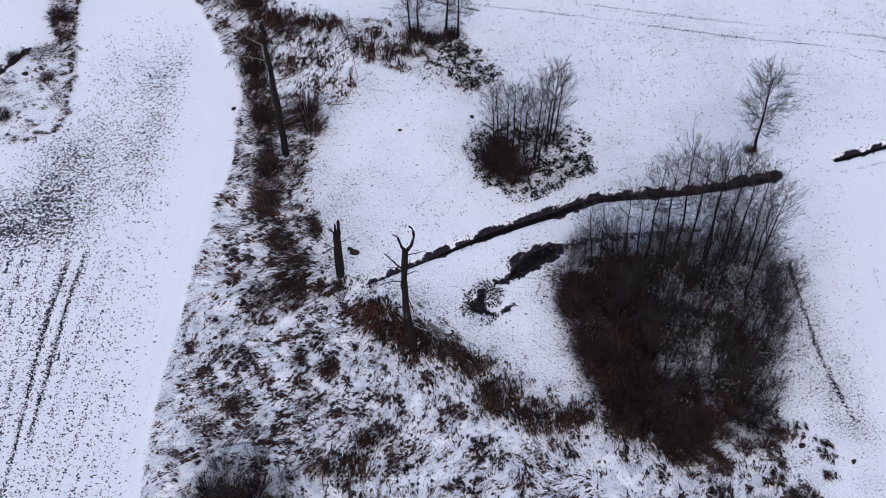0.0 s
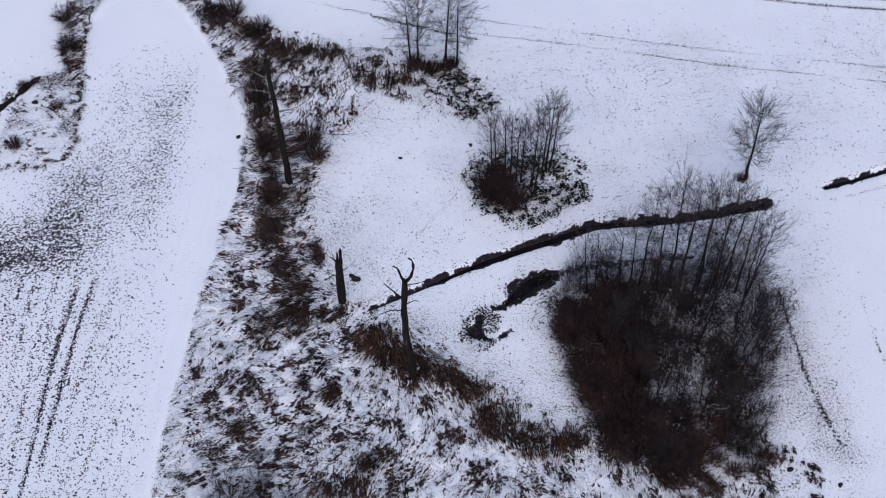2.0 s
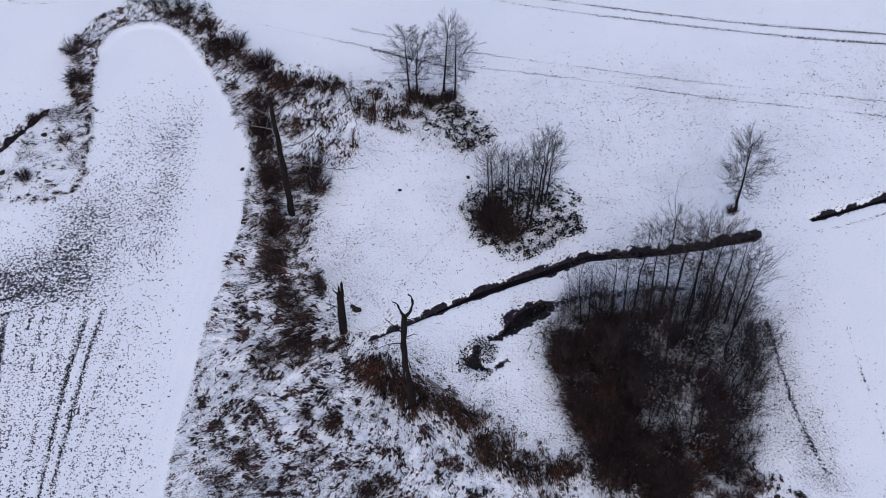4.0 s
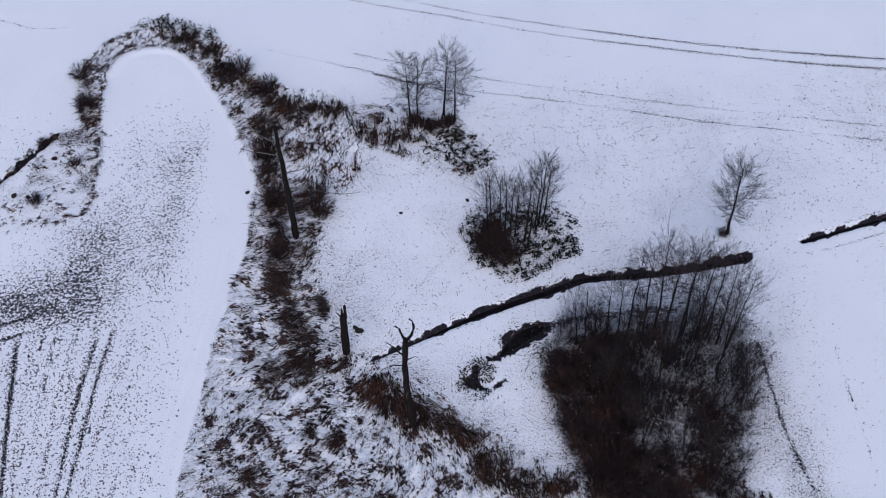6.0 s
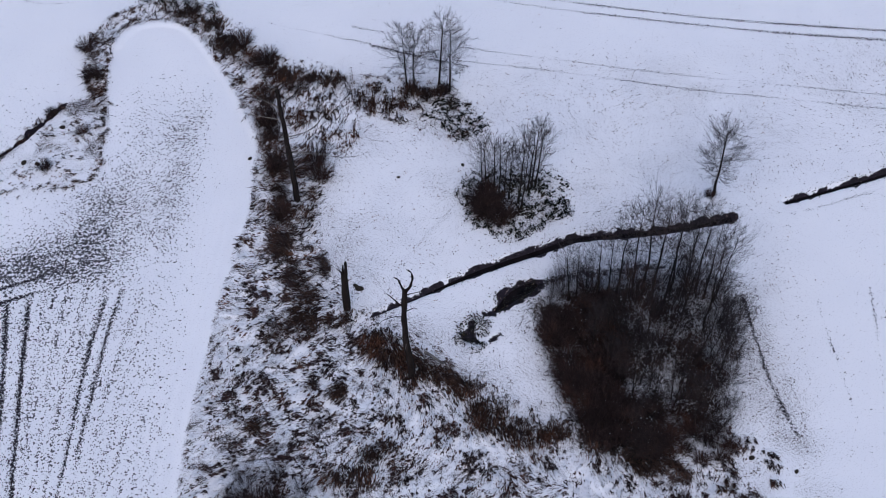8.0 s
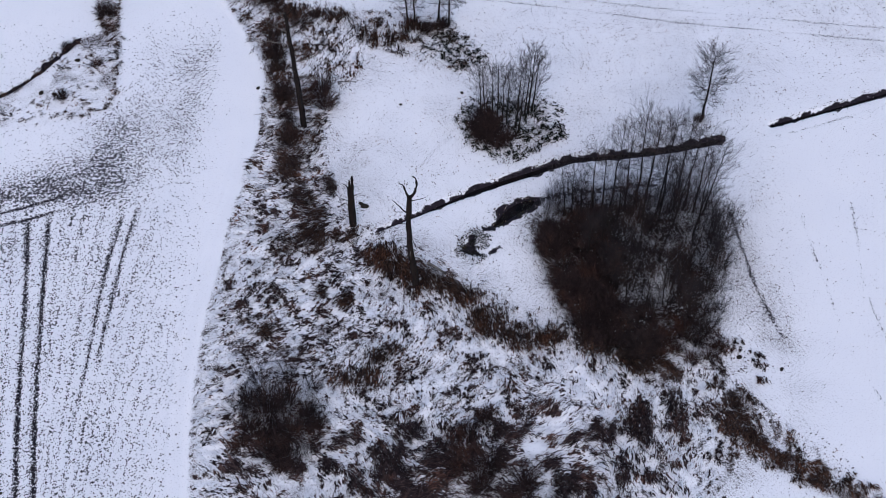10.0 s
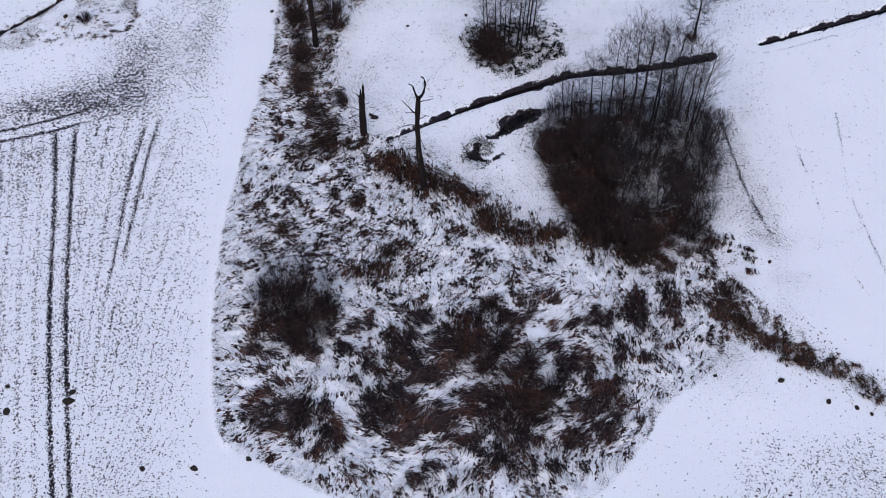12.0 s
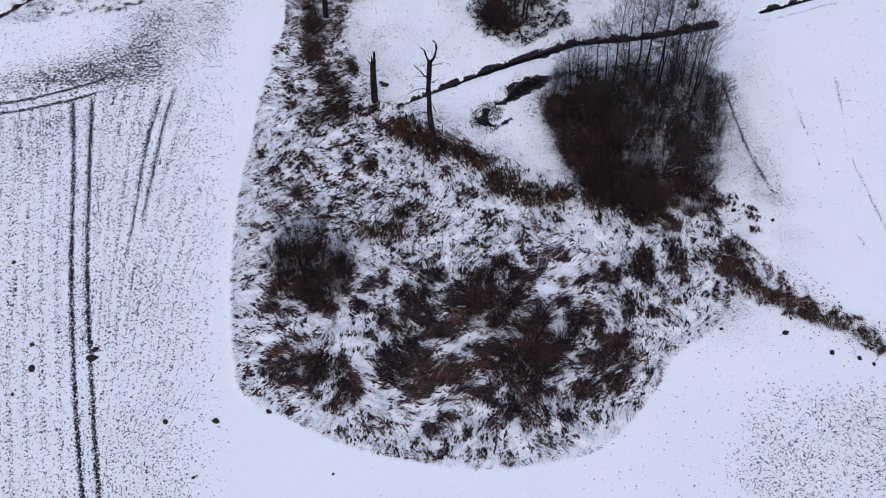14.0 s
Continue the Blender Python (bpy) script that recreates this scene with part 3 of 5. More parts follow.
gx, gy = spaced(-54, 56, 0.22), spaced(22, 131, 0.22)
X, Y = (a.ravel() for a in np.meshgrid(gx, gy))
Z = ground_height(X, Y)
nx, ny = len(gx), len(gy)
corner = (np.arange(ny - 1)[:, None] * nx + np.arange(nx - 1)).ravel()
ground_mesh = mesh_np("ground", np.stack([X, Y, Z], 1), np.stack([corner, corner + 1, corner + nx + 1, corner + nx], 1), GROUND)
for key, values in zip(("bare", "grass", "rut", "drill", "across"), ground_cover(X, Y)):
    ground_mesh.attributes.new(key, "FLOAT", "POINT").data.foreach_set("value", values.astype(np.float32))
tagged(new("ground", ground_mesh), "thin snow over meadow and ploughed fields with soil showing through", "ground", kind="structure")


def height_at(x, y):
    """The ground's height, read from the sheet's own grid."""
    i = np.clip(np.searchsorted(gx, x) - 1, 0, nx - 2)
    j = np.clip(np.searchsorted(gy, y) - 1, 0, ny - 2)
    u, v = (x - gx[i]) / (gx[i + 1] - gx[i]), (y - gy[j]) / (gy[j + 1] - gy[j])
    z = Z.reshape(ny, nx)
    return (z[j, i] * (1 - u) + z[j, i + 1] * u) * (1 - v) + (z[j + 1, i] * (1 - u) + z[j + 1, i + 1] * u) * v


# ---- water ----
def strip(name, line, half, z, label):
    d = np.gradient(line, axis=0)
    d /= np.linalg.norm(d, axis=1)[:, None]
    side = np.stack([-d[:, 1], d[:, 0]], 1)
    w = (half * (1 - 0.5 * ramp(line[:, 0], 7, -6)) * (0.75 + 0.5 * vnoise(line[:, 0], line[:, 1], 3, 9)))[:, None]
    a, b = line + side * w, line - side * w
    n = len(line)
    v = np.vstack([np.c_[a, np.full(n, z)], np.c_[b, np.full(n, z)]])
    k = np.arange(n - 1)
    return tagged(new(name, mesh_np(name, v, np.stack([k, k + n, k + n + 1, k + 1], 1), WATER)), label, "water", kind="structure")


strip("water_1", DITCH, 0.4, -0.4, "dark still water in a narrow drainage ditch")
strip("water_2", DITCH_EAST, 0.26, -0.36, "dark still water in the far drainage ditch")


def pool(name, ring, z, label):
    c = ring.mean(0)
    n = len(ring)
    v = np.vstack([np.c_[ring, np.full(n, z)], [(*c, z)]])
    k = np.arange(n)
    return tagged(new(name, mesh_np(name, v, np.stack([k, (k + 1) % n, np.full(n, n)], 1), WATER)), label, "water", kind="structure")


pool("water_3", POND, -0.26, "dark open water in a small hollow beside the wood")


# ---- plants made of blades ----
def blades(x, y, z, heading, length, width, lie):
    """Bent blades: lie 0 stands upright, 1 lies flat along its heading."""
    n = len(x)
    c, s = np.cos(heading), np.sin(heading)
    rise = length * np.sqrt(np.clip(1 - lie**2, 0.02, 1))
    out = length * lie
    px = np.stack([x, x + c * out * 0.35, x + c * out], 1)
    py = np.stack([y, y + s * out * 0.35, y + s * out], 1)
    pz = np.stack([z - 0.03, z + rise * 0.72, z + rise * (1.0 - 0.35 * lie)], 1)
    w = np.stack([width, width * 0.9, width * 0.25], 1) / 2
    side = np.stack([-s, c], 1)
    left = np.stack([px + side[:, :1] * w, py + side[:, 1:] * w, pz], 2)
    right = np.stack([px - side[:, :1] * w, py - side[:, 1:] * w, pz], 2)
    v = np.concatenate([left, right], 1).reshape(-1, 3)
    base = (np.arange(n) * 6)[:, None]
    f = np.concatenate([base + [0, 3, 4, 1], base + [1, 4, 5, 2]], 0)
    return v, f


def flecks(x, y, size, seed, heap=0.3, stretch=1.5, heading=None):
    """Low five-sided heaps."""
    r = rng(seed)
    n = len(x)
    h = r.uniform(0, 2 * np.pi, n) if heading is None else heading + r.normal(0, 0.35, n)
    ang = np.arange(5) * 2 * np.pi / 5 + r.normal(0, 0.25, (n, 5))
    rad = (size * np.ones(n))[:, None] * r.uniform(0.45, 1.25, (n, 5))
    a, b = rad * np.cos(ang) * stretch**0.5, rad * np.sin(ang) / stretch**0.5
    px = x[:, None] + a * np.cos(h)[:, None] - b * np.sin(h)[:, None]
    py = y[:, None] + a * np.sin(h)[:, None] + b * np.cos(h)[:, None]
    z = height_at(x, y)
    rim = np.stack([px, py, np.repeat(z[:, None] - 0.01, 5, 1)], 2)
    top = np.stack([x, y, z + 0.03 + heap * size], 1)[:, None]
    v = np.concatenate([rim, top], 1).reshape(-1, 3)
    k = np.arange(5)
    f = (np.arange(n) * 6)[:, None, None] + np.stack([k, (k + 1) % 5, np.full(5, 5)], 1)
    return v, f.reshape(-1, 3)


def stuff(name, sets, material, label, category):
    vs, fs, n = [], [], 0
    for v, f in sets:
        vs.append(v)
        fs.append(f + n)
        n += len(v)
    return tagged(new(name, mesh_np(name, np.vstack(vs), np.vstack(fs), material)), label, category, kind="stuff")


def scatter(ring, per_m2, seed):
    r = rng(seed)
    lo, hi = ring.min(0), ring.max(0)
    n = int((hi[0] - lo[0]) * (hi[1] - lo[1]) * per_m2)
    x, y = r.uniform(lo[0], hi[0], n), r.uniform(lo[1], hi[1], n)
    return x, y


def tufts(x, y, each, seed, size, spread=0.13, lie=(0.6, 0.98), width=0.06):
    r = rng(seed)
    n = len(x)
    size = size * np.ones(n)
    x, y, h, size = (np.repeat(a, each) for a in (x, y, flow(x, y) + r.normal(0, 0.25, n), size))
    m = len(x)
    x, y = x + r.normal(0, spread, m), y + r.normal(0, spread, m)
    return blades(x, y, height_at(x, y), h + r.normal(0, 0.22, m), size * r.uniform(0.5, 1.15, m), width * r.uniform(0.6, 1.4, m), r.uniform(*lie, m))


def reed_clumps(clumps, per_m2, seed, material, label, group, size=1.5, width=0.05, grow=1.0):
    r = rng(seed)
    for cx, cy, a, b, turn in clumps:
        a, b = a * grow, b * grow
        n = int(math.pi * a * b * per_m2)
        ang, rad = r.uniform(0, 2 * np.pi, n), np.sqrt(r.uniform(0, 1, n))
        u, v = a * rad * np.cos(ang), b * rad * np.sin(ang)
        c, s = math.cos(radians(turn)), math.sin(radians(turn))
        x, y = cx + u * c - v * s, cy + u * s + v * c
        keep = streak(x, y, 0.34, 61, 5, 0.22) > 0.44 + 0.32 * rad**2 + 0.7 * (fbm(x, y, 1.4, seed, 2) - 0.5)
        keep |= r.uniform(0, 1, n) < 0.1
        x, y = x[keep], y[keep]
        n = len(x)
        h = flow(x, y) + r.normal(0, 0.3, n)
        v, f = blades(x, y, height_at(x, y), h, size * r.uniform(0.5, 1.2, n), width * r.uniform(0.6, 1.4, n), r.uniform(0.15, 0.9, n))
        tagged(new("reed_clump", mesh_np("reed_clump", v, f, material)), label, "reeds", group)


SWATH = curve([(-14.4, 45.2), (-11.0, 41.9), (-8.8, 36.7), (-5.6, 32.4)])


def tussocks(x, y, each, seed, size, width=0.08, lie=(0.5, 0.95)):
    """Tufts of blades that start along a short line and all lean the same way."""
    r = rng(seed)
    n = len(x)
    h = flow(x, y) + r.normal(0, 0.3, n)
    x, y, h, size = (np.repeat(a, each) for a in (x, y, h, size * np.ones(n)))
    m = len(x)
    a, b = r.normal(0, 0.22, m) * size, r.normal(0, 0.15, m) * size
    x, y = x + a * np.cos(h) - b * np.sin(h), y + a * np.sin(h) + b * np.cos(h)
    return blades(x, y, height_at(x, y), h + r.normal(0, 0.28, m), size * r.uniform(0.4, 1.1, m), width * r.uniform(0.6, 1.5, m), r.uniform(*lie, m))


x, y = scatter(REED_RING, 14.0, 101)
keep = inside(x, y, REED_RING) > 0.35
x, y = x[keep], y[keep]
d = inside(x, y, REED_RING)
swept = ramp(y, 54, 48) * ramp(d, 1.5, 5.0)
thin = 0.07 * ramp(x, -18.0, -20.5) + 0.04 * ramp(y, 66, 72) * ramp(x, -10, -14) + 0.07 * ramp(np.hypot(x - 15.5, y - 54.5), 9, 4) + 0.05 * ramp(d, 2.5, 0.5) + 0.03 * ramp(x, 17, 22) + 0.03 * ramp(y, 38, 34)
thin = thin + 0.2 * ramp(far_from(x, y, SWATH), 1.2, 0.3)
patch = fbm(x, y, 1.3, 77, 3)
thin = thin + 0.03 * ramp(y, 54, 48)
keep = rng(104).uniform(0, 1, len(x)) < 0.06 * ramp(thin, 0.15, 0.0) + 0.9 * ramp(patch, 0.55 + thin, 0.61 + thin)
x, y, swept = x[keep], y[keep], swept[keep]
tuft_size = rng(3).uniform(0.28, 0.62, len(x)) * (1 + 1.1 * swept)
sheaf_x, sheaf_y = scatter(REED_RING, 13.0, 186)
edge = inside(sheaf_x, sheaf_y, REED_RING)
keep = (edge > 0.1) & (fbm(sheaf_x, sheaf_y, 0.9, 187, 3) > 0.52 + 0.05 * ramp(edge, 1.5, 0.3) + 0.03 * ramp(sheaf_y, 54, 48) + 0.15 * ramp(far_from(sheaf_x, sheaf_y, SWATH), 1.2, 0.3) + 0.05 * ramp(np.hypot(sheaf_x - 15.5, sheaf_y - 54.5), 9, 4))
sheaf_x, sheaf_y = sheaf_x[keep], sheaf_y[keep]
straw_x, straw_y = scatter(REED_RING, 10.0, 110)
keep = (inside(straw_x, straw_y, REED_RING) > 0.15) & (fbm(straw_x, straw_y, 1.1, 118, 2) > 0.42 + 0.2 * ramp(far_from(straw_x, straw_y, SWATH), 1.2, 0.3))
straw_x, straw_y = straw_x[keep], straw_y[keep]
rim = curve([(-9.0, 73.6), (-7.4, 72.2), (-4.7, 70.4), (-2.0, 68.4), (0.6, 67.0), (3.2, 65.3), (5.7, 63.6), (8.2, 62.0), (11.2, 61.6)], 0.4)
rim = np.repeat(rim, 11, 0)
rim = rim + rng(107).normal(0, 1, rim.shape) * [0.9, 0.8]
rim = rim[fbm(rim[:, 0], rim[:, 1], 1.4, 108, 2) > 0.43]
stuff("rim_reeds", [tufts(rim[:, 0], rim[:, 1], 6, 109, rng(8).uniform(0.4, 1.2, len(rim)), lie=(0.3, 0.95))], RUST, "rusty brown reeds along the edge of the meadow", "reeds")
stuff("reed_bed", [tussocks(x, y, 10, 102, tuft_size),
                   tussocks(straw_x, straw_y, 1, 117, rng(9).uniform(0.25, 0.7, len(straw_x)), 0.035)], REED, "dead brown reeds bent over by snow in a boggy hollow", "reeds")
stuff("reed_sheaves", [flecks(sheaf_x, sheaf_y, rng(188).uniform(0.05, 0.15, len(sheaf_x)) * (1 + 0.4 * ramp(sheaf_y, 54, 48)), 189, 0.8, 3.2, flow(sheaf_x, sheaf_y))], REED, "short dark sheaves of dead reed lying in the snow", "reeds")
reed_clumps(CLUMPS_SOUTH, 80, 103, REED, "dense clump of dead dark reeds flattened by snow", "reed clumps of the hollow", 1.05, 0.085)
reed_clumps(CLUMPS_NORTH, 85, 108, RUST, "dense clump of rusty brown reeds at the edge of the hollow", "reed clumps of the rim", 1.3, 0.06, 1.1)

def laden(ring, per_m2, seed, level):
    """Reeds bowed down under the snow that lies along them."""
    r = rng(seed)
    x, y = scatter(ring, per_m2, seed)
    keep = (inside(x, y, ring) > 0.3) & (streak(x, y, 0.3, 67) > level + 0.06 * ramp(y, 54, 48) - 0.5 * (fbm(x, y, 2.5, seed + 1, 2) - 0.5))
    x, y = x[keep], y[keep]
    n = len(x)
    return blades(x, y, height_at(x, y), flow(x, y) + r.normal(0, 0.22, n), r.uniform(0.4, 1.0, n), r.uniform(0.08, 0.2, n), r.uniform(0.75, 0.96, n))


stuff("snow_laden_reeds", [laden(REED_RING, 16.0, 105, 0.72), laden(HEDGE_RING, 12.0, 106, 0.8)], SNOW, "reeds bowed flat under a coat of white snow", "reeds")
x, y = scatter(HEDGE_RING, 24.0, 111)
keep = inside(x, y, HEDGE_RING) > 0.1
x, y = x[keep], y[keep]
near = clump_cover(x, y, CLUMPS_HEDGE)
patch = fbm(x, y, 1.7, 78, 3)
keep = rng(119).uniform(0, 1, len(x)) < 0.01 + 0.22 * ramp(patch, 0.585 - 0.1 * ramp(near, -0.6, 0.2), 0.66)
x, y = x[keep], y[keep]
sheaf_x, sheaf_y = scatter(HEDGE_RING, 16.0, 190)
keep = (inside(sheaf_x, sheaf_y, HEDGE_RING) > 0.1) & (streak(sheaf_x, sheaf_y, 0.4, 63, 5, 0.2) > 0.62 - 0.2 * ramp(clump_cover(sheaf_x, sheaf_y, CLUMPS_HEDGE), -0.6, 0.2))
sheaf_x, sheaf_y = sheaf_x[keep], sheaf_y[keep]
stuff("grass_sheaves", [flecks(sheaf_x, sheaf_y, rng(191).uniform(0.07, 0.15, len(sheaf_x)), 192, 0.5, 8.0, flow(sheaf_x, sheaf_y))], REED, "long wisps of dead grass lying in the snow", "grass")
straw_x, straw_y = scatter(HEDGE_RING, 12.0, 120)
keep = (inside(straw_x, straw_y, HEDGE_RING) > 0.15) & (streak(straw_x, straw_y, 0.3) > 0.5)
straw_x, straw_y = straw_x[keep], straw_y[keep]
line = np.repeat(np.vstack(HEDGE_LINE), 9, 0)
line = line + rng(114).normal(0, 1, line.shape) * [0.75, 0.6]
line = line[fbm(line[:, 0], line[:, 1], 1.6, 115, 2) > 0.42]
stuff("hedge_grass", [tussocks(x, y, 12, 112, rng(4).uniform(0.35, 1.0, len(x)), 0.07), tussocks(straw_x, straw_y, 1, 134, rng(10).uniform(0.3, 0.9, len(straw_x)), 0.04), tufts(line[:, 0], line[:, 1], 6, 116, rng(6).uniform(0.4, 1.2, len(line)), lie=(0.3, 0.95))], SEDGE, "long dead grass along the edge of the field, half under snow", "grass")
reed_clumps(CLUMPS_HEDGE, 90, 113, SEDGE, "dense brown clump of dead grass and stems in the field hedge", "grass clumps of the hedge", 1.4)
EAST_THICKET = curve([(25.0, 63.5), (27.5, 62.0), (30.8, 58.5), (29.5, 55.5), (25.5, 57.5), (23.5, 60.0)], closed=True)
x, y = scatter(BAND_RING, 8.0, 121)
depth = inside(x, y, BAND_RING)
keep = (depth > -0.2) & (fbm(x, y, 1.5, 79, 3) > 0.56 - 0.07 * ramp(depth, 0.2, 1.6))
x, y = x[keep], y[keep]
stuff("reed_strip", [tussocks(x, y, 10, 122, rng(193).uniform(0.35, 0.8, len(x)), 0.07)], RUST, "narrow strip of dead brown reeds beside a ditch", "reeds")
x, y = scatter(EAST_THICKET, 5.0, 153)
keep = (inside(x, y, EAST_THICKET) > -0.5) & (fbm(x, y, 1.3, 183, 3) > 0.53)
stuff("thicket_grass", [tussocks(x[keep], y[keep], 10, 184, rng(185).uniform(0.3, 0.8, keep.sum()))], REED, "dark tussocks of dead grass in snow beside the wood", "grass")
reed_clumps(CLUMPS_BAND, 60, 123, RUST, "clump of dead brown reeds in a narrow field strip", "reed clumps of the strip", 1.0)
CLUMPS_TWIN = [(-8.4, 104.4, 1.6, 0.9, -40), (-7.4, 103.0, 0.9, 0.9, -40), (-5.4, 103.4, 1.4, 1.1, 10), (-5.0, 101.8, 1.2, 0.6, -30), (-3.4, 105.4, 1.5, 0.9, -10), (-1.6, 105.2, 1.7, 0.8, 0), (-3.4, 103.2, 1.3, 0.6, -10),
               (0.4, 105.6, 0.9, 0.6, 10), (-7.2, 105.8, 1.4, 0.5, -20)]
reed_clumps(CLUMPS_TWIN, 90, 124, SEDGE, "low dark clump of dead grass beneath the twin trees", "grass clumps by the twin trees", 1.0, grow=1.25)
x, y = scatter(TWIN_RING, 5.0, 125)
keep = (inside(x, y, TWIN_RING) > -0.4) & (fbm(x, y, 1.4, 80, 3) > 0.5 + 0.05 * ramp(x, -3, 2))
x2, y2 = scatter(PATCH_RING, 1.6, 126)
keep2 = (inside(x2, y2, PATCH_RING) > 0.1) & (fbm(x2, y2, 2.6, 81, 3) > 0.57)
edge = curve([(-37.4, 112.0), (-37.4, 108.0), (-36.7, 103.0), (-36.2, 98.0), (-35.9, 94.6), (-36.4, 92.4), (-39.2, 90.9)], 0.35)
edge = edge + rng(127).normal(0, 0.25, edge.shape)
west = curve([(-41.2, 103.4), (-43.4, 100.2), (-46.2, 96.3), (-52.0, 90.8)], 0.4)
west = west + rng(128).normal(0, 0.35, west.shape)
stuff("rough_grass", [tufts(np.concatenate([x[keep], x2[keep2]]), np.concatenate([y[keep], y2[keep2]]), 8, 129, 0.55), tufts(edge[:, 0], edge[:, 1], 14, 130, 0.45, 0.12),
                      tufts(west[:, 0], west[:, 1], 14, 131, 0.6, 0.15)], SEDGE, "scattered tussocks of dead grass in rough pasture", "grass")


def leaves(x, y, seed, high=0.5, size=0.16):
    r = rng(seed)
    n = len(x)
    c = np.stack([x, y, height_at(x, y) + r.uniform(0.03, high, n)], 1)
    a = unit(np.stack([r.normal(0, 1, n), r.normal(0, 1, n), r.normal(0, 0.35, n)], 1))
    b = np.cross(a, unit(r.normal(0, 0.35, (n, 3)) + [0, 0, 1]))
    s = size * r.uniform(0.5, 1.3, n)[:, None]
    v = np.stack([c - a * s, c + b * s * 0.6, c + a * s, c - b * s * 0.6], 1).reshape(-1, 3)
    return v, (np.arange(n) * 4)[:, None] + [[0, 1, 2, 3]]


def unit(v):
    return v / (np.linalg.norm(v, axis=-1, keepdims=True) + 1e-9)


def leaf_patch(ring, per_m2, seed, out=0.6, coarse=1.1, level=0.46, **more):
    """Leaves that thin out towards the rim."""
    x, y = scatter(np.vstack([ring, ring.min(0) - 1.5, ring.max(0) + 1.5]), per_m2, seed)
    depth = inside(x, y, ring) + 2.0 * (fbm(x, y, 2, seed, 2) - 0.5)
    keep = (rng(seed + 2).uniform(0, 1, len(x)) < ramp(depth, -out - 0.6, 1.0 - out)) & (fbm(x, y, coarse, seed + 1, 2) > level)
    return leaves(x[keep], y[keep], seed, **more)


GROVE_EAST = curve([(18.2, 74.8), (22.0, 76.0), (26.5, 75.5), (27.5, 70.0), (26.5, 64.0), (23.0, 62.5), (20.0, 66.0), (18.0, 70.0)], closed=True)
stuff("snow_fleck", [leaf_patch(GROVE_RING, 20, 144, -0.8, 0.5, 0.6, high=1.2, size=0.07), leaf_patch(GROVE_EAST, 90, 145, 0.2, 0.6, 0.5, high=1.6, size=0.1)], SNOW, "flecks of snow caught on dark undergrowth", "snow")
BRAMBLE_ARC = curve([(-34.6, 120.0), (-31.6, 120.2), (-28.6, 119.5), (-26.0, 117.4), (-26.4, 118.9), (-28.4, 120.4), (-31.6, 121.2), (-34.8, 120.8)], closed=True)
BRAMBLE_TWIN = curve([(-1.6, 101.2), (0.0, 99.8), (3.2, 98.6), (4.6, 100.2), (3.4, 102.6), (0.8, 103.8)], closed=True)
def along(line, per_m, wide, seed):
    r = rng(seed)
    k = r.integers(0, len(line) - 1, int(len(line) * 0.6 * per_m))
    p = line[k] + (line[k + 1] - line[k]) * r.uniform(0, 1, (len(k), 1)) + np.stack([r.normal(0, 0.1, len(k)), r.choice([-1, 1, 1], len(k)) * wide + r.normal(0, 0.16, len(k))], 1)
    return leaves(p[:, 0], p[:, 1], seed, 0.15, 0.11)


stuff("bramble_patch", [leaf_patch(BRAMBLE_ARC, 90, 159, 0.5, 0.45, 0.42, size=0.13, high=0.7), along(DITCH[12:], 9, 0.62, 157), along(DITCH_EAST, 8, 0.52, 158),
                        leaf_patch(COPSE_RING, 120, 151, 0.8, 0.45, 0.48, high=0.4, size=0.12), leaf_patch(BRAMBLE_TWIN, 90, 152, 0.6, 0.45, 0.46, high=0.4, size=0.13),
                        leaf_patch(WET, 60, 154, 1.0, 0.7, 0.42, high=0.2, size=0.12),
                        leaf_patch(POND, 40, 155, 0.6, 0.6, high=0.2, size=0.11), leaf_patch(GROVE_RING, 40, 156, 0.8, 0.5, high=1.0, size=0.1)], BRAMBLE,
      "dark evergreen bramble leaves poking out of the snow", "brambles")


# ---- crumbs of soil and sprigs of grass that poke through the snow ----
def box(x0, x1, y0, y1):
    return np.array([(x0, y0), (x1, y0), (x1, y1), (x0, y1)], float)


x, y = scatter(box(-64, -19, 8, 119), 30.0, 161)
keep = np.maximum(np.maximum(inside(x, y, REED_RING), inside(x, y, HEDGE_RING)), inside(x, y, PATCH_RING)) < -0.2
x, y = x[keep], y[keep]
bare, _, rut, drill, across = ground_cover(x, y)
ridge = np.cos(2 * np.pi * across / 1.55 + 1.2 * (fbm(x, y, 9, 163, 2) - 0.5))
row = 0.4 + 2.5 * ramp(ridge, 0.3, 1.0) * (0.4 + 1.2 * vnoise(across * 2, y * 0.3, 1.0, 164))
share = ramp(bare, 0.03, 0.66) * (1 + drill * (row - 1)) * (0.5 + fbm(x, y, 1.3, 165, 2)) + 0.7 * ramp(rut, 0.45, 0.15)
keep = rng(166).uniform(0, 1, len(x)) < share
x, y = x[keep], y[keep]
x2, y2 = scatter(box(10, 62, 12, 45), 24.0, 167)
keep = np.maximum(inside(x2, y2, REED_RING), inside(x2, y2, BAND_RING)) < -0.3
x2, y2 = x2[keep], y2[keep]
bare = ground_cover(x2, y2)[0]
keep = rng(168).uniform(0, 1, len(x2)) < 0.03 + 0.8 * ramp(bare, 0.08, 0.5) * (0.4 + 1.2 * fbm(x2, y2, 1.3, 169, 2))
x, y = np.concatenate([x, x2[keep]]), np.concatenate([y, y2[keep]])
crumb_size = 0.05 + 0.08 * rng(170).uniform(0, 1, len(x)) ** 2
stuff("soil_crumbs", [flecks(x, y, crumb_size, 171)], CRUMB, "dark crumbs of frozen soil poking through thin snow", "soil")

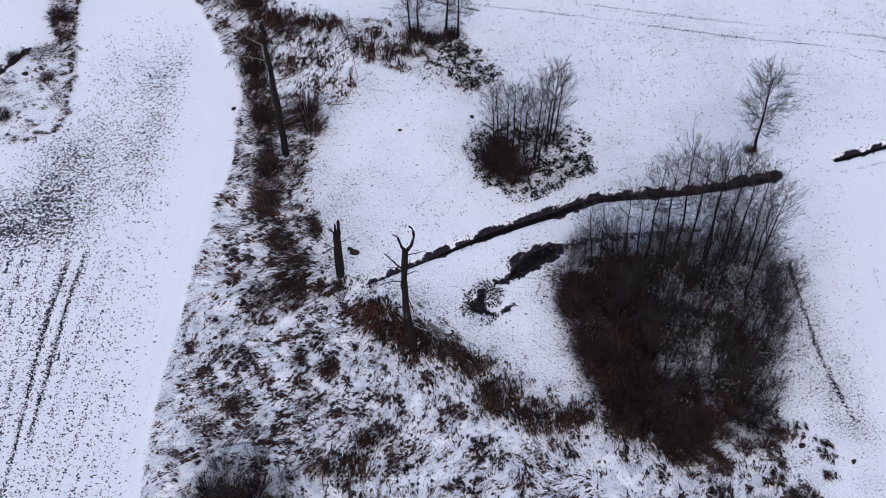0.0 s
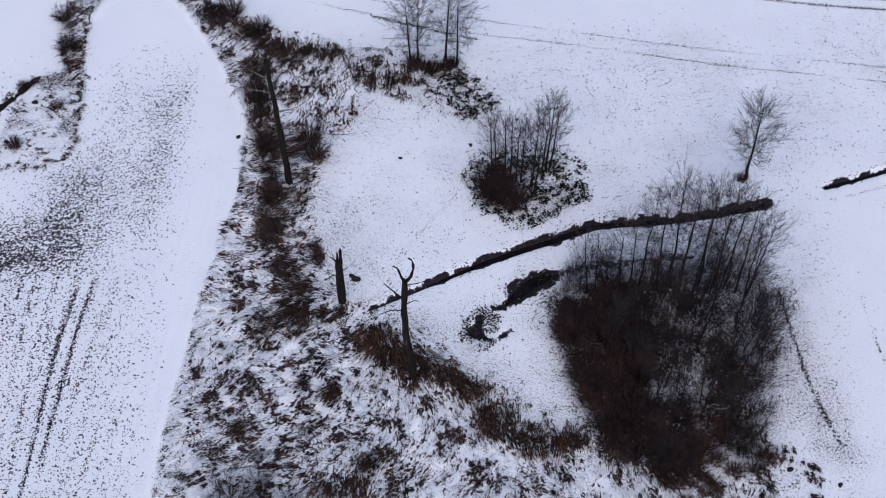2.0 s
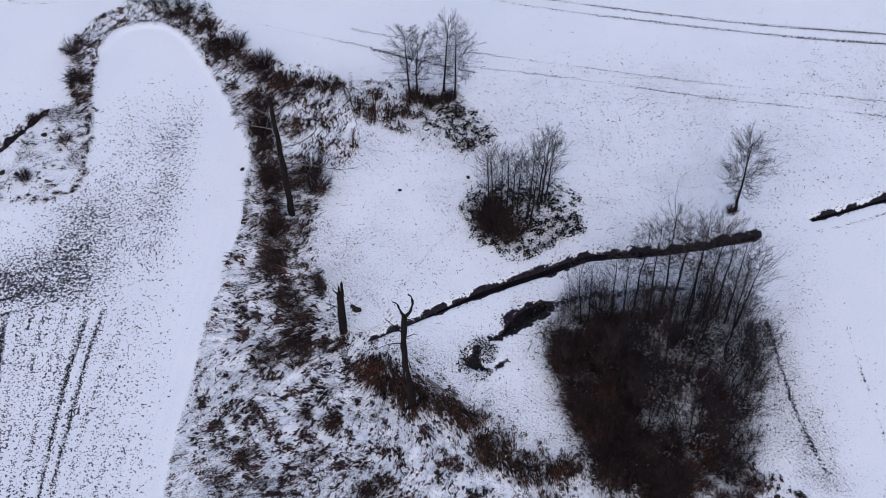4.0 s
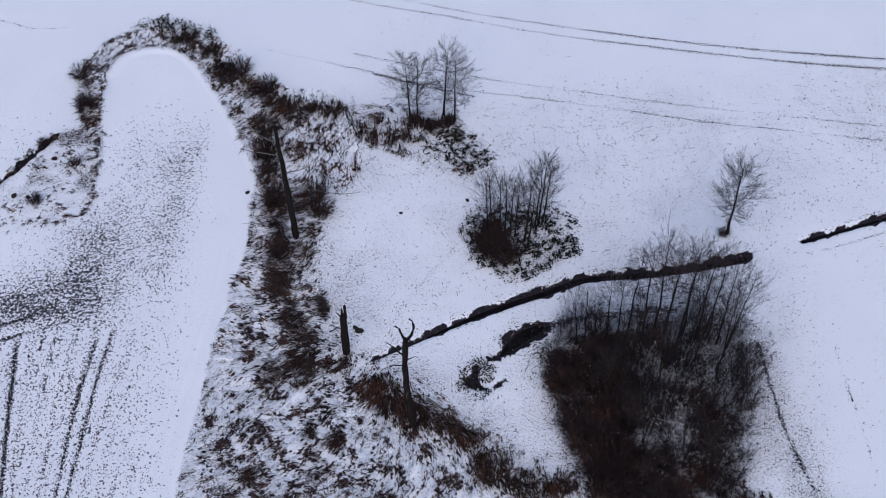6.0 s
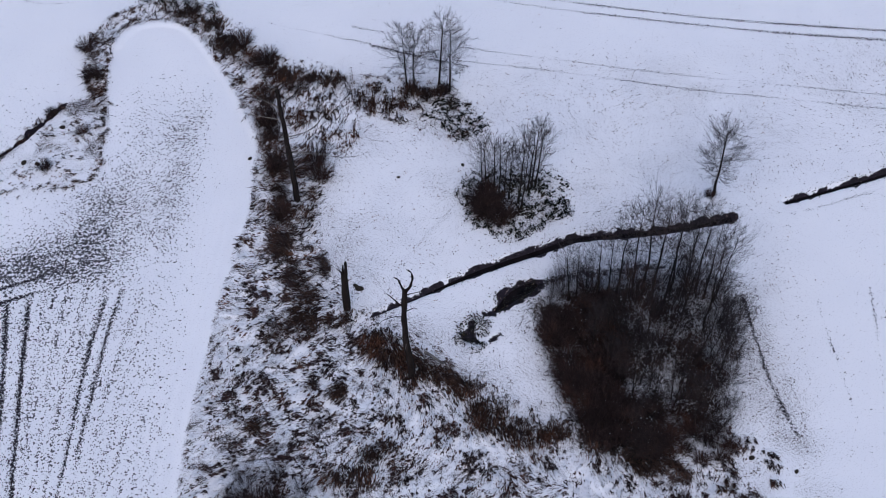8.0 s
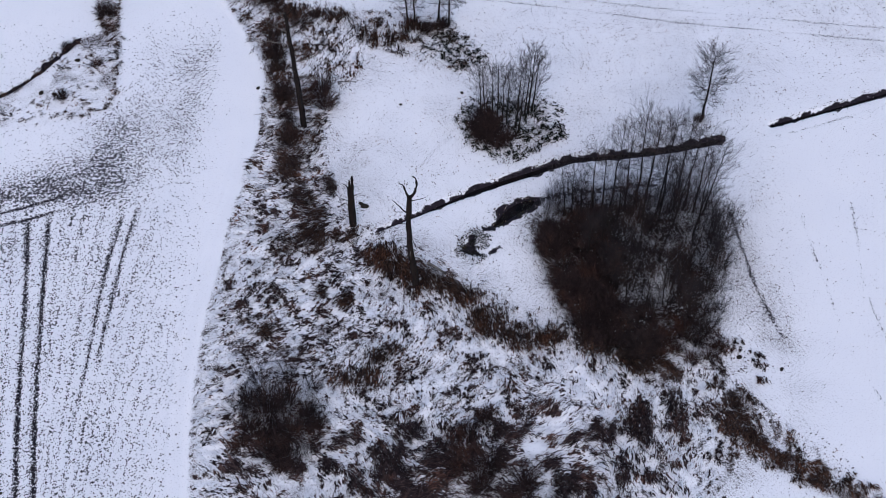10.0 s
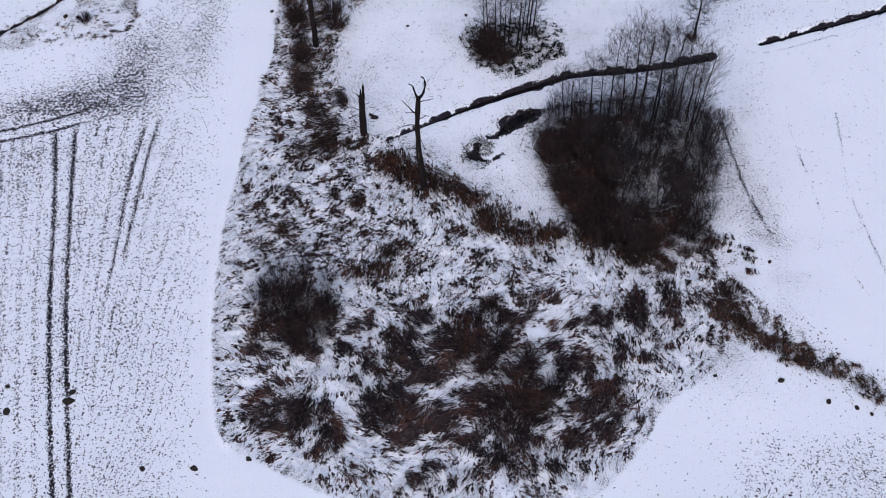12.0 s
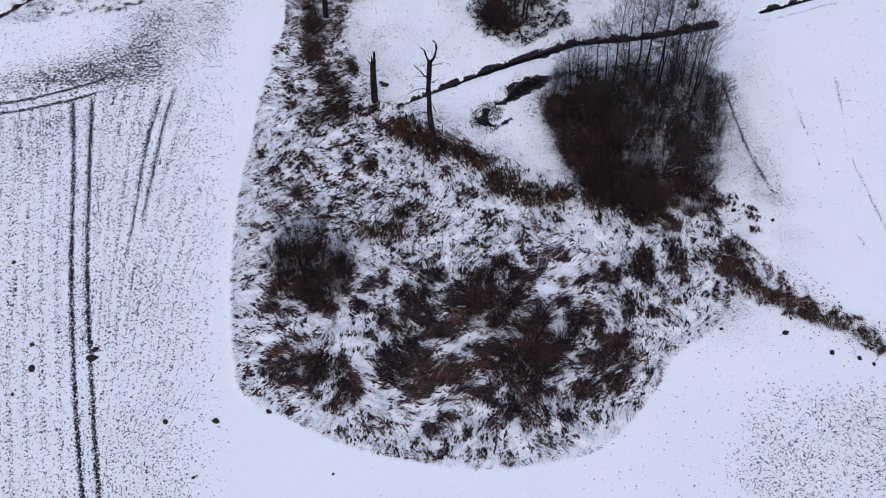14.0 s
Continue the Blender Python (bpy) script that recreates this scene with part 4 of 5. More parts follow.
x, y = scatter(box(-20, 64, 58, 124), 18.0, 173)
wild = np.maximum(np.maximum(inside(x, y, REED_RING), inside(x, y, HEDGE_RING)), inside(x, y, GROVE_RING))
near = np.maximum(wild, np.maximum(inside(x, y, TWIN_RING), inside(x, y, COPSE_RING)))
share = 0.34 * ramp(fbm(x, y, 5, 174, 3), 0.38, 0.62) * ramp(fbm(x, y, 1.2, 175, 2), 0.35, 0.6) + 0.12 + 0.3 * ramp(near, -3.0, 0.2)
share = share * (1 - 0.97 * ramp(y - 0.1 * x, 105, 113)) * (1 - 0.8 * ramp(x, 33, 38) * ramp(y, 100, 88))
share = share + 0.15 * ramp(far_from(x, y, TRAIL), 0.3, 0.1) + 0.35 * ramp(far_from(x, y, RUT_EAST), 2.5, 0.4)
share = share * (inside(x, y, FIELD_WEST) < 0)
keep = (wild < 0.2) & (rng(176).uniform(0, 1, len(x)) < share)
x, y = x[keep], y[keep]
sprig_size = 0.03 + 0.07 * rng(177).uniform(0, 1, len(x)) ** 3
x3, y3 = scatter(np.vstack([BAND_RING, EAST_THICKET]) + [[0.6, 0.6]], 10.0, 194)
verge = np.maximum(inside(x3, y3, BAND_RING), inside(x3, y3, EAST_THICKET))
keep = (verge > -3.0) & (rng(195).uniform(0, 1, len(x3)) < 0.55 * ramp(verge, -2.6, 0.2) * ramp(fbm(x3, y3, 1.4, 196, 2), 0.4, 0.6))
x, y, sprig_size = np.concatenate([x, x3[keep]]), np.concatenate([y, y3[keep]]), np.concatenate([sprig_size, rng(197).uniform(0.04, 0.12, keep.sum())])
x2, y2 = scatter(PATCH_RING, 6.0, 178)
keep = (inside(x2, y2, PATCH_RING) > 0) & (fbm(x2, y2, 1.4, 179, 2) > 0.56)
stuff("grass_sprigs", [flecks(x, y, sprig_size, 180, 1.2, 2.2), flecks(x2[keep], y2[keep], rng(181).uniform(0.05, 0.13, keep.sum()), 182, 0.8, 1.8)], SPRIG, "dark tips of meadow grass sticking out of the snow", "grass")


# ---- woody plants ----
class Wood:
    """Collects tapered limbs and thin twigs."""

    def __init__(self, seed):
        self.r = rng(seed)
        self.v, self.f = [], []
        self.n = 0

    def limb(self, points, radii, sides):
        points = np.asarray(points, float)
        radii = np.asarray(radii, float)
        d = np.gradient(points, axis=0)
        d /= np.linalg.norm(d, axis=1)[:, None] + 1e-9
        ref = np.array([1.0, 0.2, 0.1]) if abs(d[0][2]) > 0.7 else np.array([0.0, 0.0, 1.0])
        a = np.cross(d, ref)
        a /= np.linalg.norm(a, axis=1)[:, None] + 1e-9
        b = np.cross(d, a)
        ang = np.arange(sides) * 2 * np.pi / sides
        ring = a[:, None] * np.cos(ang)[None, :, None] + b[:, None] * np.sin(ang)[None, :, None]
        v = (points[:, None] + ring * radii[:, None, None]).reshape(-1, 3)
        k = len(points)
        i, j = np.meshgrid(np.arange(k - 1), np.arange(sides), indexing="ij")
        q = lambda s, t: s * sides + t % sides
        f = np.stack([q(i, j), q(i, j + 1), q(i + 1, j + 1), q(i + 1, j)], -1).reshape(-1, 4)
        self.v.append(v)
        self.f.append(f + self.n)
        self.n += len(v)

    def mesh(self, name, material):
        return mesh_np(name, np.vstack(self.v), np.vstack(self.f), material)

    def twigs(self, starts, ways, lengths, width):
        """Thin two-part slips."""
        n = len(starts)
        r = self.r
        mids = starts + ways * lengths[:, None] * 0.5 + r.normal(0, 0.06, (n, 3)) * lengths[:, None]
        ends = starts + ways * lengths[:, None] + np.array([0, 0, 0.08]) * lengths[:, None]
        side = np.cross(ways, r.normal(0, 1, (n, 3)))
        side /= np.linalg.norm(side, axis=1)[:, None] + 1e-9
        w = width / 2
        v = np.stack([starts + side * w, mids + side * w * 0.7, ends + side * w * 0.25, starts - side * w, mids - side * w * 0.7, ends - side * w * 0.25], 1).reshape(-1, 3)
        base = (np.arange(n) * 6)[:, None]
        self.v.append(v)
        self.f.append(np.concatenate([base + [0, 3, 4, 1], base + [1, 4, 5, 2]], 0) + self.n)
        self.n += len(v)


def bare_tree(seed, tall, spread, clear, limbs, thick, steep=1.0, subs=9, fine=7, width=0.013):
    """A leafless tree: trunk mesh and crown mesh. clear: share of the height free of limbs; steep: how far the limbs point up."""
    r = rng(seed)
    steps = 14
    t = np.linspace(0, 1, steps)
    wob = np.cumsum(r.normal(0, 0.010, (steps, 2)), 0) * tall * 0.35
    wob -= wob[0]
    trunk_points = np.c_[wob, t * tall]
    trunk_radii = thick * (1 - 0.88 * t**0.85)
    trunk_radii[0] *= 1.4
    trunk = Wood(seed)
    trunk.limb(trunk_points, trunk_radii, 8)
    crown = Wood(seed + 1)
    starts, ways, lengths = [], [], []
    for k in range(limbs):
        h = clear + (0.98 - clear) * (k + r.uniform(0, 0.9)) / limbs
        base = np.array([np.interp(h, t, trunk_points[:, c]) for c in range(3)])
        ang = k * 2.4 + r.normal(0, 0.4)
        u = (h - clear) / (1 - clear)
        reach = spread * math.sin(math.pi * (0.2 + 0.72 * u)) ** 0.8 * r.uniform(0.7, 1.1)
        climb = reach * (steep * (0.55 + 0.9 * u) + r.normal(0, 0.12))
        climb = min(climb, max(0.2, 1.04 * tall - base[2]))
        long = math.hypot(reach, climb)
        way = np.array([math.cos(ang) * reach, math.sin(ang) * reach, climb]) / long
        m = 6
        s = np.linspace(0, 1, m)
        sag = np.array([0, 0, -0.10 * long]) * np.sin(math.pi * s)[:, None]
        line = base + way * long * s[:, None] + sag + np.cumsum(r.normal(0, 0.018, (m, 3)), 0) * long * (s > 0)[:, None]
        crown.limb(line, max(0.016, 0.30 * float(np.interp(h, t, trunk_radii))) * (1 - 0.8 * s), 4)
        for q in range(subs):
            a = 0.22 + 0.76 * (q + r.uniform(0, 0.8)) / subs
            p = np.array([np.interp(a, s, line[:, c]) for c in range(3)])
            w2 = unit(way + unit(r.normal(0, 1, 3)) * 0.8 + [0, 0, 0.12])
            l2 = long * r.uniform(0.25, 0.42) * (1.2 - 0.75 * a) + 0.12
            end = p + w2 * l2 + np.array([0, 0, 0.06 * l2])
            crown.limb([p, p + w2 * l2 * 0.5 + r.normal(0, 0.03, 3) * l2, end], [0.011, 0.008, 0.004], 3)
            for z in range(fine):
                b = r.uniform(0.2, 1.0)
                starts.append(p + (end - p) * b)
                ways.append(unit(w2 + unit(r.normal(0, 1, 3)) * 0.75 + [0, 0, 0.1]))
                lengths.append(r.uniform(0.4, 1.0) * (0.22 + 0.3 * l2))
    crown.twigs(np.array(starts), np.array(ways), np.array(lengths), width)
    return trunk.mesh("trunk", BARK), crown.mesh("crown", TWIG)


def tree_thing(meshes, x, y, scale, turn, label, group="", lean=(0, 0), flare=0):
    ob = new("bare_tree")
    ob.matrix_world = Matrix.Translation((x, y, float(height_at(np.array([x]), np.array([y]))[0]) - 0.15)) @ pose(0, 0, 0, lean[0], lean[1], 0) @ pose(0, 0, 0, 0, 0, turn) @ Matrix.Diagonal((*scale, 1))
    part("trunk", meshes[0], ob, "dark trunk")
    part("crown", meshes[1], ob, "leafless twigs")
    return tagged(ob, label, "tree", group)


TALL = [bare_tree(200 + 7 * k, 14.0, 2.5, 0.42, 34, 0.14, 1.1, 8, 6, 0.014) for k in range(5)]
WIDE = [bare_tree(300 + 7 * k, 11.0, 3.0, 0.24, 50, 0.15, 0.5, 10, 8) for k in range(4)]
ROUND = bare_tree(350, 11.0, 3.5, 0.3, 70, 0.2, 0.62, 12, 9)
SLIM = [bare_tree(390 + 7 * k, 9.0, 1.9, 0.3, 26, 0.12, 1.25, 7, 6, 0.013) for k in range(4)]
YOUNG = [bare_tree(370 + 7 * k, 8.0, 1.4, 0.3, 24, 0.075, 1.3, 6, 6, 0.016) for k in range(4)]

# The wood beside the ditch: x, y, height.
WOOD_NORTH = [(12.9, 76.3, 8.6), (13.6, 76.8, 8.2), (15.6, 76.1, 10.6), (16.7, 76.8, 10.2), (17.6, 77.2, 12.2), (19.0, 76.7, 13.0), (20.2, 77.6, 14.2), (21.0, 77.0, 13.6),
              (22.2, 76.2, 14.6), (22.9, 77.4, 13.4), (24.0, 76.6, 13.6), (25.2, 77.0, 12.6), (26.0, 76.2, 12.0), (26.6, 75.2, 11.4), (20.6, 75.2, 13.4)]
WOOD_SOUTH = [(17.6, 73.0, 9.5), (20.2, 72.0, 11.0), (23.4, 73.6, 12.0), (25.4, 72.4, 11.5), (21.6, 69.6, 10.0), (24.6, 69.0, 10.0),
              (18.6, 68.0, 8.0), (22.6, 66.2, 9.0), (20.0, 64.4, 7.0), (15.0, 71.0, 7.0), (26.2, 74.2, 11.5)]
r = rng(5)
for k, (x, y, tall) in enumerate(WOOD_NORTH + WOOD_SOUTH):
    s = 0.97 * tall / 14.0
    lean = (r.normal(0, 1.5), 0.55 * (x - 19) + r.normal(0, 1.5))
    tree_thing(TALL[k % 5], x, y, (s * 1.05, s * 1.05, s), r.uniform(0, 360), "slender leafless alder in a dense wood", "trees of the wood", lean)

COPSE = [(4.6, 90.4, 8.8), (5.0, 90.9, 9.0), (5.9, 90.2, 9.4), (6.4, 89.6, 10.0), (6.9, 90.2, 9.0), (7.4, 89.6, 9.2), (8.3, 89.0, 11.0), (8.6, 88.4, 10.0), (9.4, 90.8, 10.4),
         (9.8, 91.4, 10.8), (10.2, 91.6, 9.8)]
for k, (x, y, tall) in enumerate(COPSE):
    s = 0.87 * tall / 9.0
    tree_thing(SLIM[k % 4], x, y, (s, s, s), r.uniform(0, 360), "slender leafless tree in a small copse on the meadow", "trees of the copse", (r.normal(0, 1), 1.2 * (x - 6.6) + r.normal(0, 1.2)))

for k, (x, y, tall) in enumerate([(-3.5, 106.3, 10.2), (-2.7, 105.9, 9.4), (0.1, 106.7, 11.2), (1.2, 105.6, 10.2)]):
    s = 0.9 * tall / 11.0
    tree_thing(WIDE[k % 4], x, y, (s, s, s), r.uniform(0, 360), "leafless tree in a pair of twin trees by the meadow", "twin trees", (0, (-3, 0, 3, 0)[k]))
tree_thing(ROUND, 28.8, 90.2, (0.84, 0.84, 0.87), 150, "solitary leafless tree with a round crown on the meadow", "", (0, 1))


def shrub(seed, tall, spread, stems, each, width=0.028, material=None):
    r = rng(seed)
    w = Wood(seed)
    starts, ways, lengths = [], [], []
    for k in range(stems):
        ang = r.uniform(0, 2 * np.pi)
        out = spread * math.sqrt(r.uniform(0.0, 1))
        foot = np.array([math.cos(ang), math.sin(ang), 0]) * out * 0.35
        top = np.array([math.cos(ang) * out, math.sin(ang) * out, tall * (1 - 0.45 * (out / spread) ** 2) * r.uniform(0.6, 1.1)])
        mid = foot + (top - foot) * 0.5 + np.array([0, 0, 0.12 * tall]) + r.normal(0, 0.08, 3)
        w.limb([foot, mid, top], np.array([0.03, 0.02, 0.008]) * width / 0.028, 3)
        way = unit(top - mid)
        for q in range(each):
            b = r.uniform(0.1, 1.0)
            p = foot + (mid - foot) * b * 2 if b < 0.5 else mid + (top - mid) * (b * 2 - 1)
            starts.append(p)
            ways.append(unit(way + r.normal(0, 0.6, 3)))
            lengths.append(r.uniform(0.3, 0.9) * tall * 0.4)
    twig = Wood(seed + 1)
    twig.twigs(np.array(starts), np.array(ways), np.array(lengths), width)
    return w.mesh("woody_frame", material or BRUSH), twig.mesh("spray", material or BRUSH)


def shrub_thing(meshes, x, y, scale, turn, label, group=""):
    ob = new("shrub")
    ob.matrix_world = Matrix.Translation((x, y, float(height_at(np.array([x]), np.array([y]))[0]) - 0.08)) @ pose(0, 0, 0, 0, 0, turn) @ Matrix.Diagonal((*scale, 1))
    part("woody_frame", meshes[0], ob)
    part("spray", meshes[1], ob)
    return tagged(ob, label, "shrub", group)


x, y = scatter(GROVE_RING, 0.42, 139)
keep = (inside(x, y, GROVE_RING) > 0.2) & (x + 0.25 * (y - 68) > 15.5) & (y > 60)
for k, (a, b) in enumerate(zip(x[keep], y[keep])):
    s = r.uniform(0.5, 1.0)
    tree_thing(YOUNG[k % 4], a, b, (s, s, s), r.uniform(0, 360), "thin young alder without leaves in a dense wood", "young trees of the wood", (r.normal(0, 3), 0.6 * (a - 19) + r.normal(0, 3)))

SHRUBS = [shrub(400 + 5 * k, 2.4, 1.7, 70, 16) for k in range(4)]
x, y = scatter(GROVE_RING, 0.6, 131)
keep = (inside(x, y, GROVE_RING) > 0.7) & (rng(132).uniform(0, 1, len(x)) < 1 - 0.8 * ramp(x - 0.45 * (67 - y).clip(0), 14.5, 18.5))
for k, (a, b) in enumerate(zip(x[keep], y[keep])):
    s = r.uniform(0.75, 1.2)
    shrub_thing(SHRUBS[k % 4], a, b, (s, s, s * r.uniform(0.8, 1.2)), r.uniform(0, 360), "dense brown undergrowth bush beneath the alders", "undergrowth of the wood")
for k, (a, b) in enumerate([(21.4, 60.2), (22.4, 59.0), (23.4, 60.6), (22.6, 61.6), (24.2, 62.2), (24.6, 59.8), (25.4, 61.2), (25.0, 63.6), (23.6, 57.8), (25.4, 58.2), (26.4, 59.4), (24.4, 64.8), (22.2, 63.2)]):
    s = r.uniform(0.55, 0.85)
    shrub_thing(SHRUBS[k % 4], a, b, (s, s, s * 0.9), r.uniform(0, 360), "low brown bush at the southern tip of the wood", "undergrowth of the wood")
WHIPS = [shrub(450 + 5 * k, 3.6, 1.5, 30, 26, 0.012, WHIP) for k in range(3)]
x, y = scatter(GROVE_RING, 0.17, 137)
keep = (inside(x, y, GROVE_RING) > 0.3) & (x > 17.5)
for k, (a, b) in enumerate(zip(x[keep], y[keep])):
    s = r.uniform(0.6, 1.0)
    shrub_thing(WHIPS[k % 3], a, b, (s * 1.1, s * 1.1, s), r.uniform(0, 360), "thin grey sapling thicket beneath the alders", "saplings of the wood")
for k, (a, b) in enumerate([(27.0, 76.0), (27.8, 74.2), (27.6, 71.6), (28.0, 69.2), (27.4, 66.4), (27.0, 63.8), (26.0, 62.0), (24.6, 60.4),
                            (28.0, 77.4), (26.8, 78.0), (26.0, 68.4), (10.8, 75.4), (12.4, 76.6), (14.6, 77.4),
                            (11.4, 77.2), (12.0, 78.2), (13.4, 78.4), (15.8, 78.0), (17.4, 78.4), (19.4, 78.6), (21.8, 78.4), (24.2, 78.6)]):
    s = r.uniform(0.7, 1.1)
    shrub_thing(WHIPS[k % 3], a, b, (s, s, s), r.uniform(0, 360), "thin grey sapling thicket at the edge of the wood", "saplings of the wood")
x, y = scatter(COPSE_RING, 0.3, 132)
keep = (inside(x, y, COPSE_RING) > 0.8) & (x + 0.6 * (y - 88) < 9.4)
for k, (a, b) in enumerate(zip(x[keep], y[keep])):
    s = r.uniform(0.6, 1.0)
    shrub_thing(SHRUBS[k % 4], a, b, (s, s, s), r.uniform(0, 360), "dark bush at the foot of the copse", "bushes of the copse")
for a, b, s in ((5.0, 87.0, 0.95), (6.4, 86.3, 0.9), (4.3, 88.8, 0.85), (7.2, 87.2, 0.8), (5.6, 88.6, 0.9)):
    shrub_thing(SHRUBS[int(a * 7) % 4], a, b, (s, s, s), r.uniform(0, 360), "dark bush at the foot of the copse", "bushes of the copse")
for a, b, s in ((-18.6, 52.0, 0.9), (-17.0, 55.6, 0.9), (-14.4, 56.2, 0.8), (-12.0, 54.4, 0.8), (-11.4, 51.6, 0.8), (-12.4, 48.0, 0.8), (-16.0, 53.4, 1.2), (-14.4, 51.0, 1.0)):
    shrub_thing(WHIPS[int(a * 9) % 3], a, b, (s * 1.2, s * 1.2, s), r.uniform(0, 360), "loose grey willow stems among the reeds", "willow bushes")
for a, b, s in ((-16.2, 52.0, 1.25), (-13.6, 50.2, 1.1), (-17.4, 50.2, 0.9), (-14.4, 53.6, 1.0), (-15.2, 48.2, 1.0), (-14.4, 46.6, 0.75), (-12.4, 52.4, 0.8), (-17.8, 53.6, 0.9), (-11.4, 50.4, 0.8), (-18.2, 48.6, 0.7)):
    shrub_thing(SHRUBS[int(s * 10) % 4], a, b, (s, s, s), r.uniform(0, 360), "dark many-stemmed willow bush among the reeds", "willow bushes")
for a, b, s in ((6.4, 42.0, 1.2), (4.4, 46.4, 1.0), (8.0, 39.0, 1.1), (2.4, 49.6, 0.8), (3.2, 44.2, 1.0), (5.4, 40.2, 1.1), (7.4, 44.6, 1.0), (1.4, 46.6, 0.9), (9.2, 41.6, 0.9), (4.0, 51.2, 0.8)):
    shrub_thing(SHRUBS[int(s * 10) % 4], a, b, (s, s, s), r.uniform(0, 360), "sparse bare bush among flattened reeds", "bushes in the reeds")
for a, b, s in ((-13.0, 94.6, 1.1), (-12.4, 92.4, 1.0), (-17.2, 94.0, 1.0), (-18.4, 100.4, 1.0), (-16.0, 87.0, 0.9), (-22.4, 113.2, 0.9), (-19.4, 110.4, 0.9), (-40.2, 112.4, 0.8), (-38.9, 107.6, 0.8), (-38.5, 98.8, 0.5), (-41.6, 93.6, 0.6), (-42.4, 101.8, 0.5),
                (-3.2, 105.6, 0.6), (-1.4, 104.6, 0.6), (0.8, 105.4, 0.6), (28.4, 89.9, 0.45)):
    shrub_thing(SHRUBS[int(a * 7) % 4], a, b, (s, s, s), r.uniform(0, 360), "leafless brown bush in the field hedge", "hedge bushes")


# ---- dead trees ----
def snag(name, x, y, line, radii, branches, label, stubs=0):
    ob = new(name)
    ob.matrix_world = Matrix.Translation((x, y, float(height_at(np.array([x]), np.array([y]))[0]) - 0.2))
    w = Wood(int(abs(x) * 100))
    w.limb(line, radii, 12)
    jag = w.r.normal(0, 1, w.v[0].shape) * 0.055
    w.v[0] = w.v[0] + jag
    top = w.v[0][-12:]
    top[:, 2] += w.r.uniform(-0.3, 0.5, 12) * radii[-1] * 2.5
    part("trunk", w.mesh("trunk", DEADWOOD), ob, "bare weathered trunk")
    for k in range(stubs):
        p = line[len(line) // 3 + int(w.r.integers(0, len(line) - len(line) // 3))]
        a, l = w.r.uniform(0, 2 * np.pi), w.r.uniform(0.5, 1.8)
        q = [tuple(p), tuple(p + np.array([math.cos(a) * l * 0.5, math.sin(a) * l * 0.5, 0.1 * l])), tuple(p + np.array([math.cos(a) * l, math.sin(a) * l, w.r.uniform(-0.4, 0.5) * l]))]
        branches = branches + [(q, w.r.uniform(0.03, 0.06), k % 3 == 0)]
    for points, rad, pale in branches:
        b = Wood(3)
        bent = curve(points, 0.25)
        bent = bent + np.cumsum(w.r.normal(0, 0.035, bent.shape), 0) * np.linspace(0, 1, len(bent))[:, None]
        b.limb(bent, np.linspace(rad, rad * 0.3, len(curve(points, 0.25))), 6)
        b.v[0] = b.v[0] + w.r.normal(0, 1, b.v[0].shape) * 0.2 * rad
        part("branch", b.mesh("branch", PALEWOOD if pale else DEADWOOD), ob)
    return tagged(ob, label, "dead tree")


snag("dead_tree", -14.7, 89.4, curve([(0, 0, 0), (-0.15, 0, 4), (-0.35, 0, 8.5), (-0.6, 0, 12.5), (-0.75, 0, 16.2)], 1.2), np.linspace(0.33, 0.09, 15)[:len(curve([(0, 0, 0), (-0.15, 0, 4), (-0.35, 0, 8.5), (-0.6, 0, 12.5), (-0.75, 0, 16.2)], 1.2))],
     [([(-0.3, 0, 7.6), (1.6, -0.2, 7.5), (4.2, -0.4, 7.2), (6.5, -0.4, 7.3)], 0.06, True),
      ([(-0.5, 0, 12.0), (-2.2, 0.1, 12.2), (-4.4, 0.2, 12.5)], 0.06, True),
      ([(-0.6, 0, 13.6), (-1.8, 0, 14.6), (-3.0, 0.1, 16.0)], 0.06, True),
      ([(-0.5, 0, 11.4), (-1.6, -0.3, 10.8), (-2.8, -0.4, 9.6)], 0.05, False),
      ([(-0.4, 0, 9.6), (1.2, 0.2, 10.0), (2.4, 0.3, 11.0), (3.6, 0.3, 12.6)], 0.05, True),
      ([(-0.6, 0, 14.2), (0.5, 0.2, 15.0), (1.8, 0.2, 16.4)], 0.05, False),
      ([(-0.7, 0, 15.6), (-1.6, 0.1, 16.4), (-1.8, 0.1, 17.6)], 0.05, False),
      ([(-0.7, 0, 15.8), (0.1, 0.1, 16.8), (0.2, 0.2, 17.6)], 0.04, False)],
     "tall dead tree with broken bleached branches in the field hedge", 16)
LINE_A = curve([(0, 0, 0), (-0.2, 0, 3), (-0.55, 0, 7), (-0.65, 0, 10.5), (-0.5, 0, 13.6)], 1.0)
